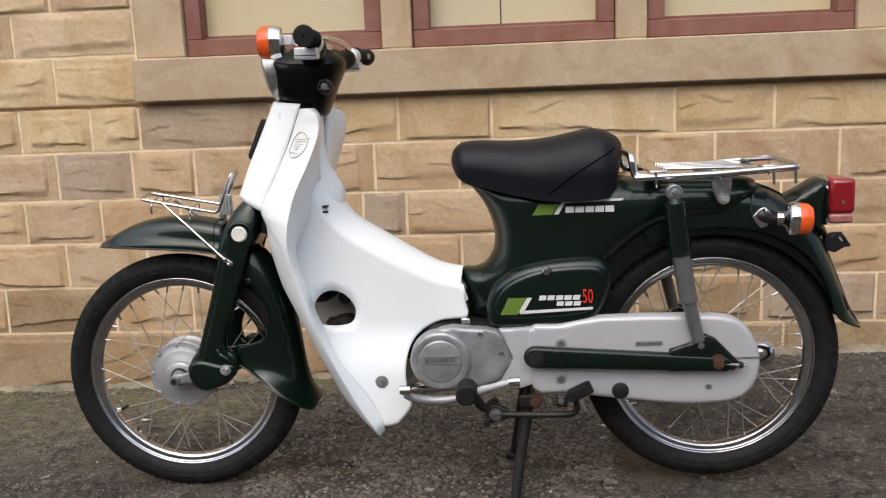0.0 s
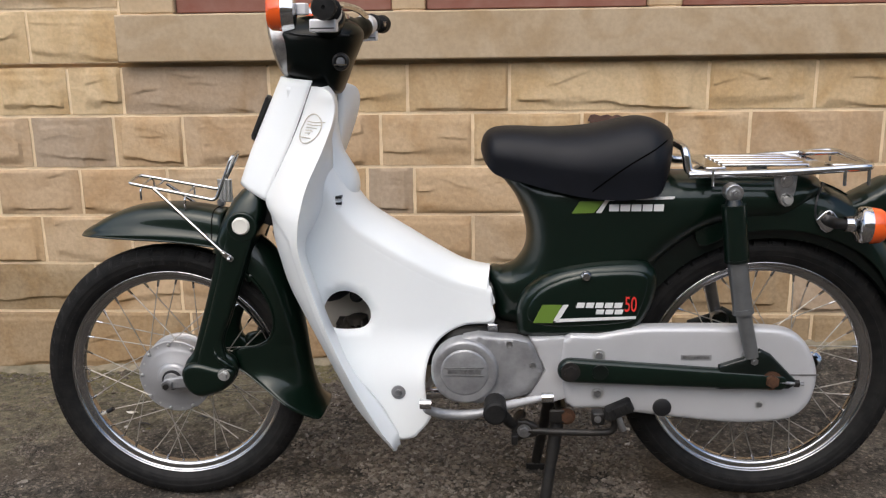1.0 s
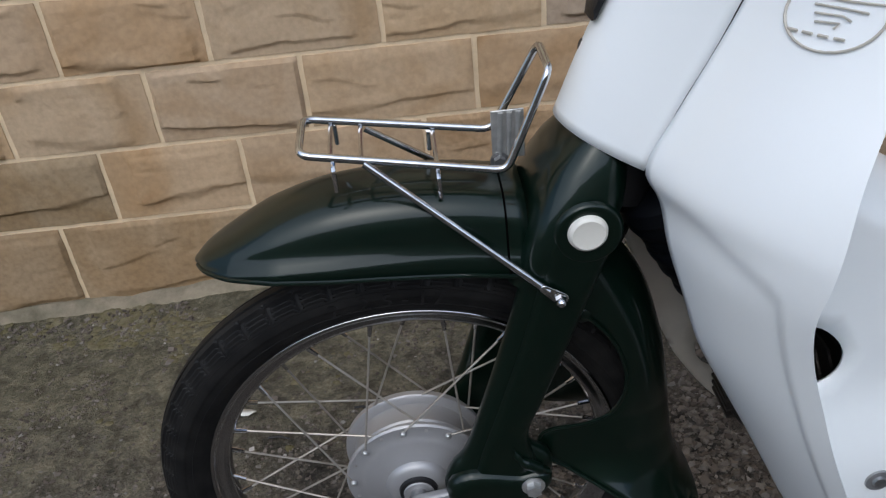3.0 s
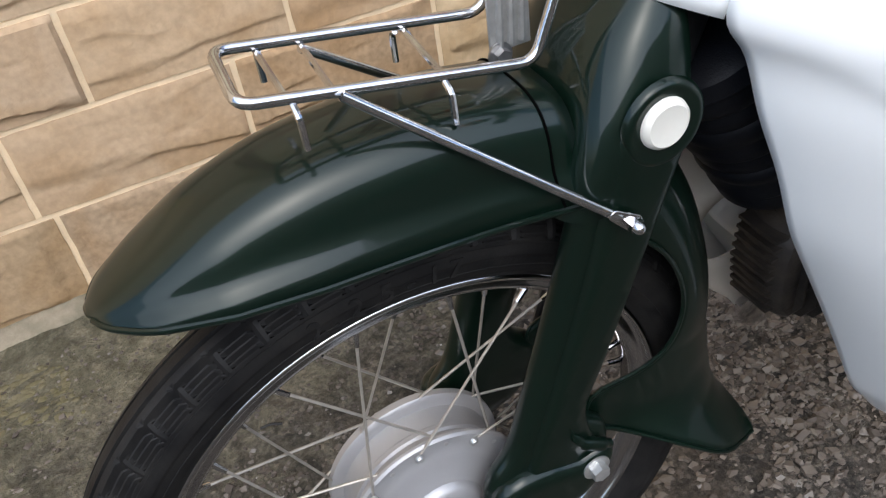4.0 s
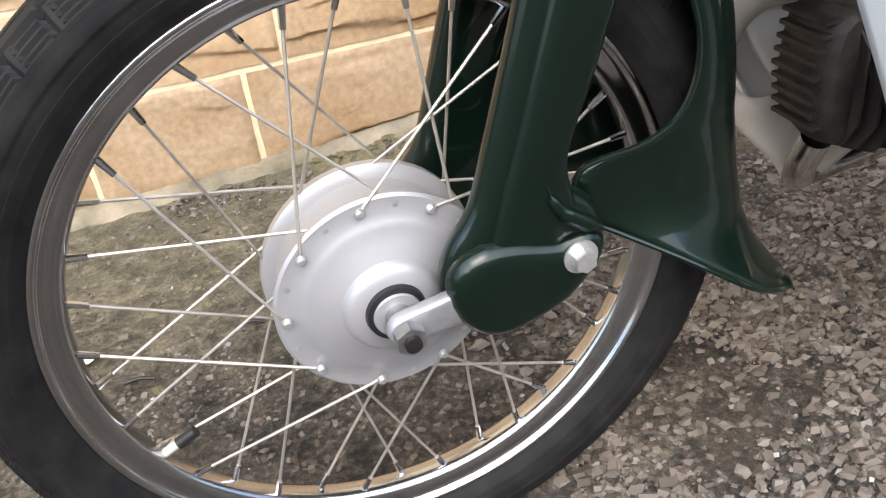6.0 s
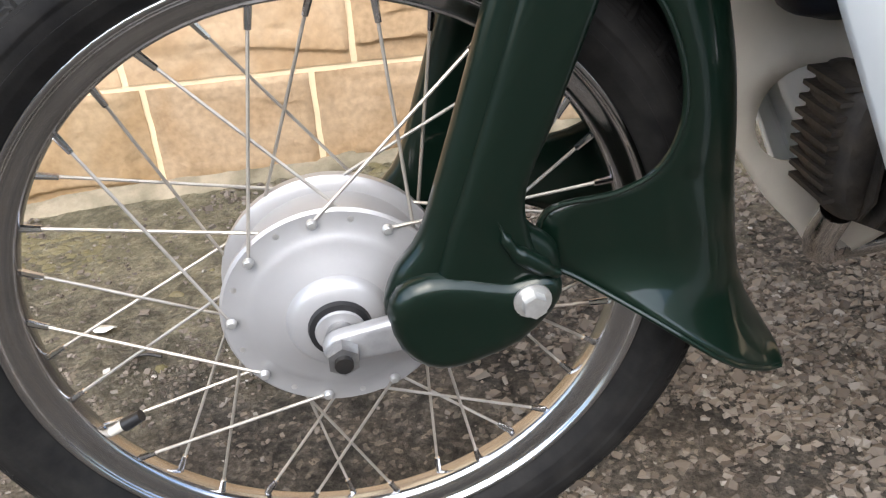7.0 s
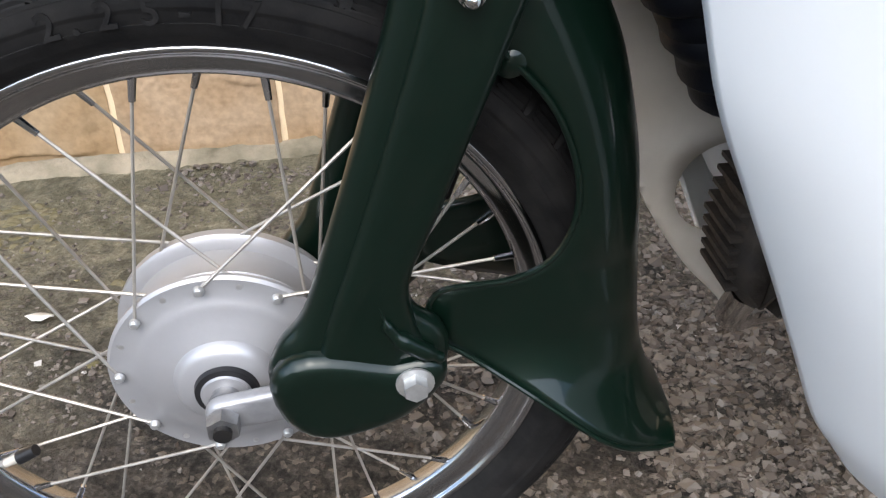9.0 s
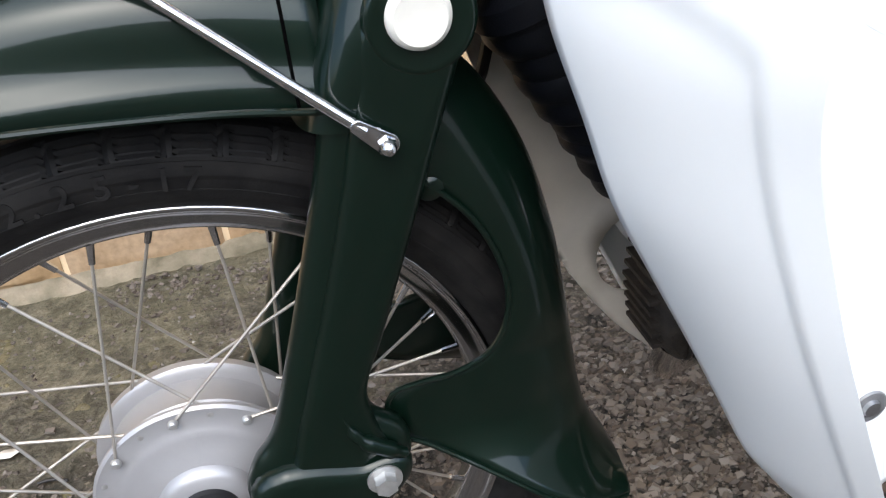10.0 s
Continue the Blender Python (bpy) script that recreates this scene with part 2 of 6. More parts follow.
    base = mix(ramp(moss, [(0.44, (0, 0, 0)), (0.58, (0.55, 0.55, 0.55))]), base, (0.104, 0.095, 0.054))
    l.new(base, p.inputs["Base Color"])
    height = math_node("ADD", grain, math_node("MULTIPLY", clod, 1.6))
    b = n.new("ShaderNodeBump")
    b.inputs["Strength"].default_value, b.inputs["Distance"].default_value = 1.0, 0.008
    l.new(height, b.inputs["Height"])
    l.new(b.outputs["Normal"], p.inputs["Normal"])
    return m


GROUND = ground_material()


def pebble_material():
    m = bpy.data.materials.new("loose_stone_chips")
    m.use_nodes = True
    n, l = m.node_tree.nodes, m.node_tree.links
    p = n["Principled BSDF"]
    p.inputs["Roughness"].default_value = 0.8
    g = n.new("ShaderNodeNewGeometry")
    ramp = n.new("ShaderNodeValToRGB")
    for k, (pos, c) in enumerate([(0.0, (0.062, 0.048, 0.036)), (0.5, (0.138, 0.114, 0.089)), (0.92, (0.180, 0.154, 0.126)), (0.99, (0.23, 0.21, 0.18)), (1.0, (0.50, 0.47, 0.42))]):
        e = ramp.color_ramp.elements[k] if k < 2 else ramp.color_ramp.elements.new(pos)
        e.position, e.color = pos, (*c, 1)
    l.new(g.outputs["Random Per Island"], ramp.inputs["Fac"])
    l.new(ramp.outputs["Color"], p.inputs["Base Color"])
    return m


PEBBLE = pebble_material()
MOSS = mat("olive_moss", (0.118, 0.104, 0.050), 0.95, var=0.8, vscale=45, vcol=(0.185, 0.160, 0.100), bump=0.6, bscale=500, spec=0.1)


# ---- mesh helpers ----
def link(name, bm, material, parent=None, label="", smooth=True, bevel=0.0, solid=0.0):
    bmesh.ops.recalc_face_normals(bm, faces=bm.faces)
    me = bpy.data.meshes.new(name)
    bm.to_mesh(me)
    bm.free()
    if smooth:
        me.shade_smooth()
        me.set_sharp_from_angle(angle=radians(40))
    me.materials.append(material)
    ob = new(name, me)
    if parent:
        ob.parent = parent
    if label:
        ob["label"] = label
    if solid:
        mod = ob.modifiers.new("thickness", "SOLIDIFY")
        mod.thickness, mod.offset = solid, -1
    if bevel:
        mod = ob.modifiers.new("edge", "BEVEL")
        mod.width, mod.segments, mod.limit_method = bevel, 2, "ANGLE"
    return ob


def part(name, bm, material, parent, label="", **kw):
    return link(name, bm, material, parent, label, **kw)


def boxm(x0, x1, y0, y1, z0, z1, bm=None):
    bm = bm or bmesh.new()
    made = bmesh.ops.create_cube(bm, size=1)["verts"]
    for v in made:
        v.co = Vector(((x0 + x1) / 2 + v.co.x * (x1 - x0), (y0 + y1) / 2 + v.co.y * (y1 - y0), (z0 + z1) / 2 + v.co.z * (z1 - z0)))
    return bm


def cyl(a, b, r, r2=None, seg=24, bm=None, caps=True):
    bm = bm or bmesh.new()
    a, b = Vector(a), Vector(b)
    q = (b - a).to_track_quat("Z", "Y").to_matrix().to_4x4()
    bmesh.ops.create_cone(bm, cap_ends=caps, segments=seg, radius1=r, radius2=r if r2 is None else r2, depth=(b - a).length, matrix=Matrix.Translation((a + b) / 2) @ q)
    return bm


def lathe(origin, axis, profile, seg=48, bm=None, up=(0, 0, 1)):
    """Turns a profile of (distance along the axis, radius) round the axis."""
    bm = bm or bmesh.new()
    o, ax = Vector(origin), Vector(axis).normalized()
    e1 = Vector(up)
    e1 = (e1 - ax * e1.dot(ax)).normalized()
    e2 = ax.cross(e1)
    rings = []
    for d, r in profile:
        rings.append([bm.verts.new(o + ax * d + (e1 * math.cos(k * math.tau / seg) + e2 * math.sin(k * math.tau / seg)) * max(r, 1e-5)) for k in range(seg)])
    for a, b in zip(rings, rings[1:]):
        for k in range(seg):
            bm.faces.new((a[k], a[(k + 1) % seg], b[(k + 1) % seg], b[k]))
    return bm


def spline(pts, n=8):
    """A smooth curve through the points."""
    p = [Vector(v) for v in pts]
    p = [p[0] * 2 - p[1]] + p + [p[-1] * 2 - p[-2]]
    out = []
    for i in range(1, len(p) - 2):
        for k in range(n):
            t = k / n
            out.append(0.5 * (2 * p[i] + (p[i + 1] - p[i - 1]) * t + (2 * p[i - 1] - 5 * p[i] + 4 * p[i + 1] - p[i + 2]) * t * t + (3 * p[i] - p[i - 1] - 3 * p[i + 1] + p[i + 2]) * t ** 3))
    out.append(p[-2])
    return out


def tube(pts, r, seg=12, bm=None, round_=0, closed=False):
    """A round bar along the points; round_: steps of a smooth curve through them."""
    bm = bm or bmesh.new()
    p = spline(pts, round_) if round_ else [Vector(v) for v in pts]
    n = len(p)
    rings, side = [], None
    for i in range(n):
        t = (p[(i + 1) % n] - p[i - 1] if closed else p[min(i + 1, n - 1)] - p[max(i - 1, 0)]).normalized()
        if side is None:
            side = t.orthogonal().normalized()
        side = (side - t * side.dot(t)).normalized()
        up = t.cross(side)
        rr = r[i * (len(r) - 1) // max(n - 1, 1)] if isinstance(r, (list, tuple)) else r
        rings.append([bm.verts.new(p[i] + (side * math.cos(k * math.tau / seg) + up * math.sin(k * math.tau / seg)) * rr) for k in range(seg)])
    pairs = list(zip(rings, rings[1:])) + ([(rings[-1], rings[0])] if closed else [])
    for a, b in pairs:
        for k in range(seg):
            bm.faces.new((a[k], a[(k + 1) % seg], b[(k + 1) % seg], b[k]))
    if not closed:
        bm.faces.new(rings[0][::-1])
        bm.faces.new(rings[-1])
    return bm


def bend(pts, rad=0.012, n=5):
    """A broken line with rounded corners."""
    p = [Vector(v) for v in pts]
    out = [p[0]]
    for a, b, c in zip(p, p[1:], p[2:]):
        u, v = (a - b), (c - b)
        d = min(rad, u.length * 0.45, v.length * 0.45)
        s, e = b + u.normalized() * d, b + v.normalized() * d
        for k in range(n + 1):
            t = k / n
            out.append(s * (1 - t) ** 2 + b * 2 * t * (1 - t) + e * t * t)
    out.append(p[-1])
    return out


def seg_dist(x, z, poly):
    best = 9.0
    for (ax, az), (bx, bz) in zip(poly, poly[1:]):
        ux, uz = bx - ax, bz - az
        q = ux * ux + uz * uz
        t = max(0, min(1, ((x - ax) * ux + (z - az) * uz) / q)) if q else 0
        best = min(best, (ax + t * ux - x) ** 2 + (az + t * uz - z) ** 2)
    return math.sqrt(best)


def inside(x, z, poly):
    hit = False
    for (ax, az), (bx, bz) in zip(poly, poly[1:] + poly[:1]):
        if (az > z) != (bz > z) and x < (bx - ax) * (z - az) / (bz - az) + ax:
            hit = not hit
    return hit


def densify(poly, step, closed=True, smooth=0):
    if smooth:
        p3 = [(x, 0, z) for x, z in poly]
        if closed:
            q = spline(p3[-2:] + p3 + p3[:3], smooth)
            q = q[2 * smooth:-2 * smooth - 1]
        else:
            q = spline(p3, smooth)
        poly = [(v.x, v.z) for v in q]
    out = []
    for (ax, az), (bx, bz) in zip(poly, poly[1:] + (poly[:1] if closed else [])):
        k = max(1, round(math.hypot(bx - ax, bz - az) / step))
        out += [(ax + (bx - ax) * i / k, az + (bz - az) * i / k) for i in range(k)]
    if not closed:
        out.append(poly[-1])
    return out


def fill(poly, step, rings=(), holes=()):
    """Triangles over an outline in x and z: points and index triples."""
    pts, edges = [], []
    for ring in (poly, *holes):
        k0 = len(pts)
        pts += ring
        edges += [(k0 + i, k0 + (i + 1) % len(ring)) for i in range(len(ring))]
    closed = [list(poly) + [poly[0]]] + [list(h) + [h[0]] for h in holes]

    def ok(x, z, lim):
        return inside(x, z, poly) and not any(inside(x, z, h) for h in holes) and min(seg_dist(x, z, c) for c in closed) > lim

    extra = []
    area = sum(ax * bz - bx * az for (ax, az), (bx, bz) in zip(poly, poly[1:] + poly[:1]))
    sgn = 1 if area > 0 else -1
    for d in rings:
        for (ax, az), (bx, bz), (cx, cz) in zip(poly[-1:] + poly[:-1], poly, poly[1:] + poly[:1]):
            tx, tz = cx - ax, cz - az
            q = math.hypot(tx, tz) or 1
            x, z = bx - sgn * tz / q * d, bz + sgn * tx / q * d
            if ok(x, z, d * 0.85):
                extra.append((x, z))
    lim = max(rings) * 1.2 if rings else step * 0.4
    xs, zs = [p[0] for p in poly], [p[1] for p in poly]
    nz = 0
    z = min(zs)
    while z < max(zs):
        x = min(xs) + (step / 2 if nz % 2 else 0)
        while x < max(xs):
            if ok(x, z, lim):
                extra.append((x, z))
            x += step
        z += step * 0.87
        nz += 1
    res = delaunay_2d_cdt([Vector(p) for p in pts + extra], edges, [], 0, 1e-6)
    vs = [(v.x, v.y) for v in res[0]]
    tris = []
    for f in res[2]:
        cx, cz = sum(vs[i][0] for i in f) / 3, sum(vs[i][1] for i in f) / 3
        if inside(cx, cz, poly) and not any(inside(cx, cz, h) for h in holes):
            tris.append(f)
    return vs, tris


def pillow(outline, w, r, y0=0.0, ridge=None, step=0.014, edge=0.007, holes=(), smooth=4, power=2.0, wfun=None):
    """A solid of half thickness w about y0 whose outline is rounded over the distance r; with ridge, only that line of it is rounded
    and the rest of the outline is left open, as on a pressed shell."""
    poly = densify(outline, edge, smooth=smooth)
    line = densify(ridge, edge, closed=False, smooth=smooth) if ridge else poly + poly[:1]
    vs, tris = fill(poly, step, [r * k for k in (0.06, 0.2, 0.42, 0.7)], holes)
    bm = bmesh.new()
    sides = []
    tiny = edge * 0.75
    for sgn in (-1, 1):
        col = []
        for x, z in vs:
            d = seg_dist(x, z, line)
            u = min(d / r, 1.0)
            f = (1 - (1 - u) ** power) ** (1 / power)
            if d < (tiny if ridge else 1e-5):
                f = 0.0
            h = f * (w if wfun is None else wfun(x, z))
            col.append((x, y0 + sgn * h, z, f == 0.0))
        sides.append(col)
    made = []
    for k, col in enumerate(sides):
        row = []
        for i, (x, y, z, shared) in enumerate(col):
            row.append(made[0][i] if k and shared else bm.verts.new((x, y, z)))
        made.append(row)
    for k, row in enumerate(made):
        for f in tris:
            v = [row[i] for i in f]
            try:
                bm.faces.new(v if k else v[::-1])
            except ValueError:
                pass
    return bm


def sheet(outline, yfun, step=0.014, edge=0.008, holes=(), smooth=3, mirror=False):
    poly = densify(outline, edge, smooth=smooth)
    vs, tris = fill(poly, step, (0.006, 0.014), holes)
    bm = bmesh.new()
    row = [bm.verts.new((x, yfun(x, z) * (-1 if mirror else 1), z)) for x, z in vs]
    for f in tris:
        bm.faces.new([row[i] for i in f])
    return bm


def relax(bm, n=3):
    """Evens out the inner points of a shell, so that it mirrors cleanly."""
    inner = [v for v in bm.verts if not v.is_boundary]
    for _ in range(n):
        bmesh.ops.smooth_vert(bm, verts=inner, factor=0.5, use_axis_x=True, use_axis_y=True, use_axis_z=True)
    return bm


def circle(cx, cz, r, n=24):
    return [(cx + r * math.cos(k * math.tau / n), cz + r * math.sin(k * math.tau / n)) for k in range(n)]


def capsule(ax, az, bx, bz, ra, rb, n=10):
    ang = math.atan2(bz - az, bx - ax)
    out = [(ax + ra * math.cos(ang + math.pi / 2 + math.pi * k / n), az + ra * math.sin(ang + math.pi / 2 + math.pi * k / n)) for k in range(n + 1)]
    out += [(bx + rb * math.cos(ang - math.pi / 2 + math.pi * k / n), bz + rb * math.sin(ang - math.pi / 2 + math.pi * k / n)) for k in range(n + 1)]
    return out


def hexbolt(p, axis, r=0.008, h=0.006, washer=True):
    bm = bmesh.new()
    p, axis = Vector(p), Vector(axis).normalized()
    if washer:
        cyl(p, p + axis * 0.0015, r * 1.45, seg=20, bm=bm)
    cyl(p, p + axis * h, r, r * 0.94, seg=6, bm=bm)
    return bm


def interp(x, xs, ys):
    return float(np.interp(x, xs, ys))


def smoothstep(a, b, x):
    t = max(0.0, min(1.0, (x - a) / (b - a)))
    return t * t * (3 - 2 * t)


# ---- ground ----
GZ = -0.012


def axis_steps(lo, hi, fine, far):
    a = list(np.arange(lo, hi + 1e-6, fine))
    g, d = [], fine
    x = hi
    while x < far[1]:
        d *= 1.5
        x += d
        g.append(x)
    h, d = [], fine
    x = lo
    while x > far[0]:
        d *= 1.5
        x -= d
        h.append(x)
    return h[::-1] + a + g


def ground_z(x, y):
    """The broad level of the asphalt, which dips towards the wall's foot and rises along it."""
    dip = -0.032 + 0.040 * max(-0.7, min(1.9, x + 0.1))
    z = GZ + (dip - GZ) * smoothstep(0.30, 0.78, y)
    return z + 0.004 * noise.noise((x * 3, y * 3, 0)) + 0.0035 * noise.noise((x * 14, y * 14, 3))


def build_ground():
    xs = axis_steps(-1.2, 2.1, 0.012, (-400, 400))
    ys = [y for y in axis_steps(-0.9, 0.80, 0.012, (-400, 0.80))] + [0.9]
    vs, fs = [], []
    for y in ys:
        for x in xs:
            z = GZ
            if -3 < x < 4 and -3 < y:
                z = ground_z(x, y) + 0.0034 * noise.noise((x * 38, y * 38, 5)) + 0.0016 * noise.noise((x * 75, y * 75, 9))
            vs.append((x, y, z))
    nx = len(xs)
    for j in range(len(ys) - 1):
        for i in range(nx - 1):
            k = j * nx + i
            fs.append((k, k + 1, k + nx + 1, k + nx))
    me = bpy.data.meshes.new("ground")
    me.from_pydata(vs, [], fs)
    me.shade_smooth()
    me.materials.append(GROUND)
    tagged(new("ground", me), "worn dark grey asphalt with loose gravel and moss", "ground", kind="structure")


def build_pebbles():
    rnd = random.Random(5)
    # split stone: a box with its corners knocked about
    bv = [Vector((x, y, z)) for x in (-0.8, 0.8) for y in (-0.8, 0.8) for z in (-0.8, 0.8)]
    bf = [(0, 1, 3, 2), (4, 6, 7, 5), (0, 4, 5, 1), (2, 3, 7, 6), (0, 2, 6, 4), (1, 5, 7, 3)]
    vs, fs = [], []
    for k in range(66000):
        if k % 12 in (1, 3, 5, 7, 9, 10, 11):
            x, y = rnd.uniform(-0.75, 1.0), rnd.uniform(-0.3, 0.73)
            s = rnd.choice((0.0012, 0.0016, 0.002, 0.0026, 0.0034)) * rnd.uniform(0.7, 1.3)
        elif k % 12:
            x, y = rnd.uniform(0.12, 1.0), rnd.uniform(-0.32, 0.62)
            s = rnd.choice((0.0022, 0.0030, 0.0038, 0.0046, 0.0056, 0.0070)) * rnd.uniform(0.7, 1.2)
        else:
            x, y = rnd.uniform(-0.9, 1.9), rnd.uniform(-0.6, 0.74)
            s = rnd.choice((0.0015, 0.002, 0.003, 0.004, 0.006)) * rnd.uniform(0.7, 1.3)
        if rnd.random() > 0.16 + 0.75 * smoothstep(-0.25, 0.35, noise.noise((x * 6, y * 6, 7.7)) + 0.5 * noise.noise((x * 17, y * 17, 2.2)) + 0.4 * (x - 0.35)):
            continue
        z = ground_z(x, y) + s * 0.15
        m = Euler((rnd.gauss(0, 0.75), rnd.gauss(0, 0.75), rnd.uniform(0, 6))).to_matrix()
        sx, sy, sz = rnd.uniform(0.7, 1.5), rnd.uniform(0.7, 1.2), rnd.uniform(0.55, 1.0)
        k0 = len(vs)
        for v in bv:
            q = m @ Vector((v.x * rnd.uniform(0.45, 1.2), v.y * rnd.uniform(0.45, 1.2), v.z * rnd.uniform(0.4, 0.95)))
            vs.append((x + q.x * s * sx, y + q.y * s * sy, z + q.z * s * sz))
        fs += [[k0 + i for i in f] for f in bf]
    for k in range(2600):
        x, y = rnd.uniform(-1.2, 1.9), 0.765 - abs(rnd.gauss(0, 0.045))
        s = rnd.choice((0.0015, 0.002, 0.003, 0.004, 0.0055)) * rnd.uniform(0.6, 1.2)
        if noise.noise((x * 4, y * 6, 1.3)) < -0.15:
            continue
        z = ground_z(x, y) + 0.012 * smoothstep(0.74, 0.79, y) + s * 0.2
        m = Euler((rnd.uniform(0, 6), rnd.uniform(0, 6), rnd.uniform(0, 6))).to_matrix()
        k0 = len(vs)
        for v in bv:
            q = m @ Vector((v.x * rnd.uniform(0.6, 1.5), v.y * rnd.uniform(0.5, 1.2), v.z * 0.6))
            vs.append((x + q.x * s, y + q.y * s, z + q.z * s * 0.6))
        fs += [[k0 + i for i in f] for f in bf]
    me = bpy.data.meshes.new("gravel")
    me.from_pydata(vs, [], fs)
    me.materials.append(PEBBLE)
    tagged(new("gravel", me), "loose grey-brown stone chips scattered on asphalt", "gravel", kind="stuff")


def build_moss():
    """Low uneven cushions of moss on the ground, thickest towards the wall's foot."""
    rnd = random.Random(12)
    vs, fs = [], []
    for k in range(5200):
        y = 0.775 - abs(rnd.gauss(0, 0.15))
        x = rnd.uniform(-1.3, 0.55)
        if noise.noise((x * 5, y * 7, 4.4)) + 0.6 * noise.noise((x * 16, y * 16, 1.1)) < 0.16 + 0.55 * max(0.0, x) + 0.7 * (0.7 - y):
            continue
        s = rnd.uniform(0.003, 0.010)
        k0 = len(vs)
        z = ground_z(x, y) + 0.016 * smoothstep(0.75, 0.80, y) - 0.0006
        vs.append((x, y, z + s * rnd.uniform(0.25, 0.45)))
        for h, r, n in ((0.24, 0.55, 6), (-0.05, 1.0, 9)):
            for j in range(n):
                a = math.tau * j / n + k
                q = s * r * rnd.uniform(0.7, 1.3)
                vs.append((x + 1.2 * q * math.cos(a), y + q * math.sin(a), z + s * h * rnd.uniform(0.5, 1.3)))
        fs += [(k0, k0 + 1 + j, k0 + 1 + (j + 1) % 6) for j in range(6)]
        for j in range(9):
            a, b = k0 + 7 + j, k0 + 7 + (j + 1) % 9
            c, d = k0 + 1 + (j * 6 // 9), k0 + 1 + ((j + 1) * 6 // 9) % 6
            fs.append((c, a, b) if c == d else (c, a, b, d))
    me = bpy.data.meshes.new("moss")
    me.from_pydata(vs, [], fs)
    me.shade_smooth()
    me.materials.append(MOSS)
    tagged(new("moss", me), "patchy olive moss on the ground by the wall", "moss", kind="stuff")


build_ground()

# ---- wall ----
WY = 0.8206
wall = tagged(link("wall_north", boxm(-7, 9, WY - 0.0015, WY + 0.34, -0.3, 0.886), MORTAR), "sandstone block wall with cream pointed joints", "wall", kind="structure")
for x0, x1 in ((-7, -0.36), (0.40, 0.45), (1.11, 1.17), (1.86, 9)):
    part("wall_pier", boxm(x0, x1, WY - 0.0015, WY + 0.34, 0.901, 2.5), MORTAR, wall)
part("wall_core", boxm(-7, 9, WY + 0.02, WY + 0.34, 0.886, 0.901), MORTAR, wall)
part("wall_head", boxm(-7, 9, WY + 0.004, WY + 0.34, 2.5, 4.2), MORTAR, wall)

ROWS = [
    (-0.06, 0.139, [-1.62, -1.15, -0.70, -0.285, -0.02, 0.36, 0.74, 1.2, 1.62, 2.05, 2.6]),
    (0.139, 0.295, [-1.7, -1.33, -0.96, -0.577, -0.308, 0.05, 0.40, 0.83, 1.16, 1.55, 1.90, 2.3, 2.7]),
    (0.295, 0.446, [-1.6, -1.2, -0.98, -0.727, -0.450, -0.165, 0.156, 0.601, 0.88, 1.22, 1.61, 1.95, 2.35, 2.7]),
    (0.446, 0.591, [-1.7, -1.35, -1.10, -0.855, -0.592, -0.322, -0.008, 0.286, 0.427, 0.775, 1.05, 1.33, 1.60, 1.93, 2.3, 2.7]),
    (0.591, 0.748, [-1.6, -1.28, -0.997, -0.727, -0.472, -0.262, 0.10, 0.33, 0.601, 0.918, 1.16, 1.397, 1.772, 2.15, 2.6]),
    (0.748, 0.894, [-1.5, -1.1, -0.838, -0.597, -0.434, 0.005, 0.412, 0.708, 1.273, 1.573, 1.97, 2.4, 2.7]),
    (0.900, 1.054, [-1.5, -1.05, -0.701, -0.424]),
    (1.054, 1.193, [-1.6, -1.2, -0.826, -0.422]),
    (1.193, 1.345, [-1.5, -1.02, -0.69, -0.422]),
]


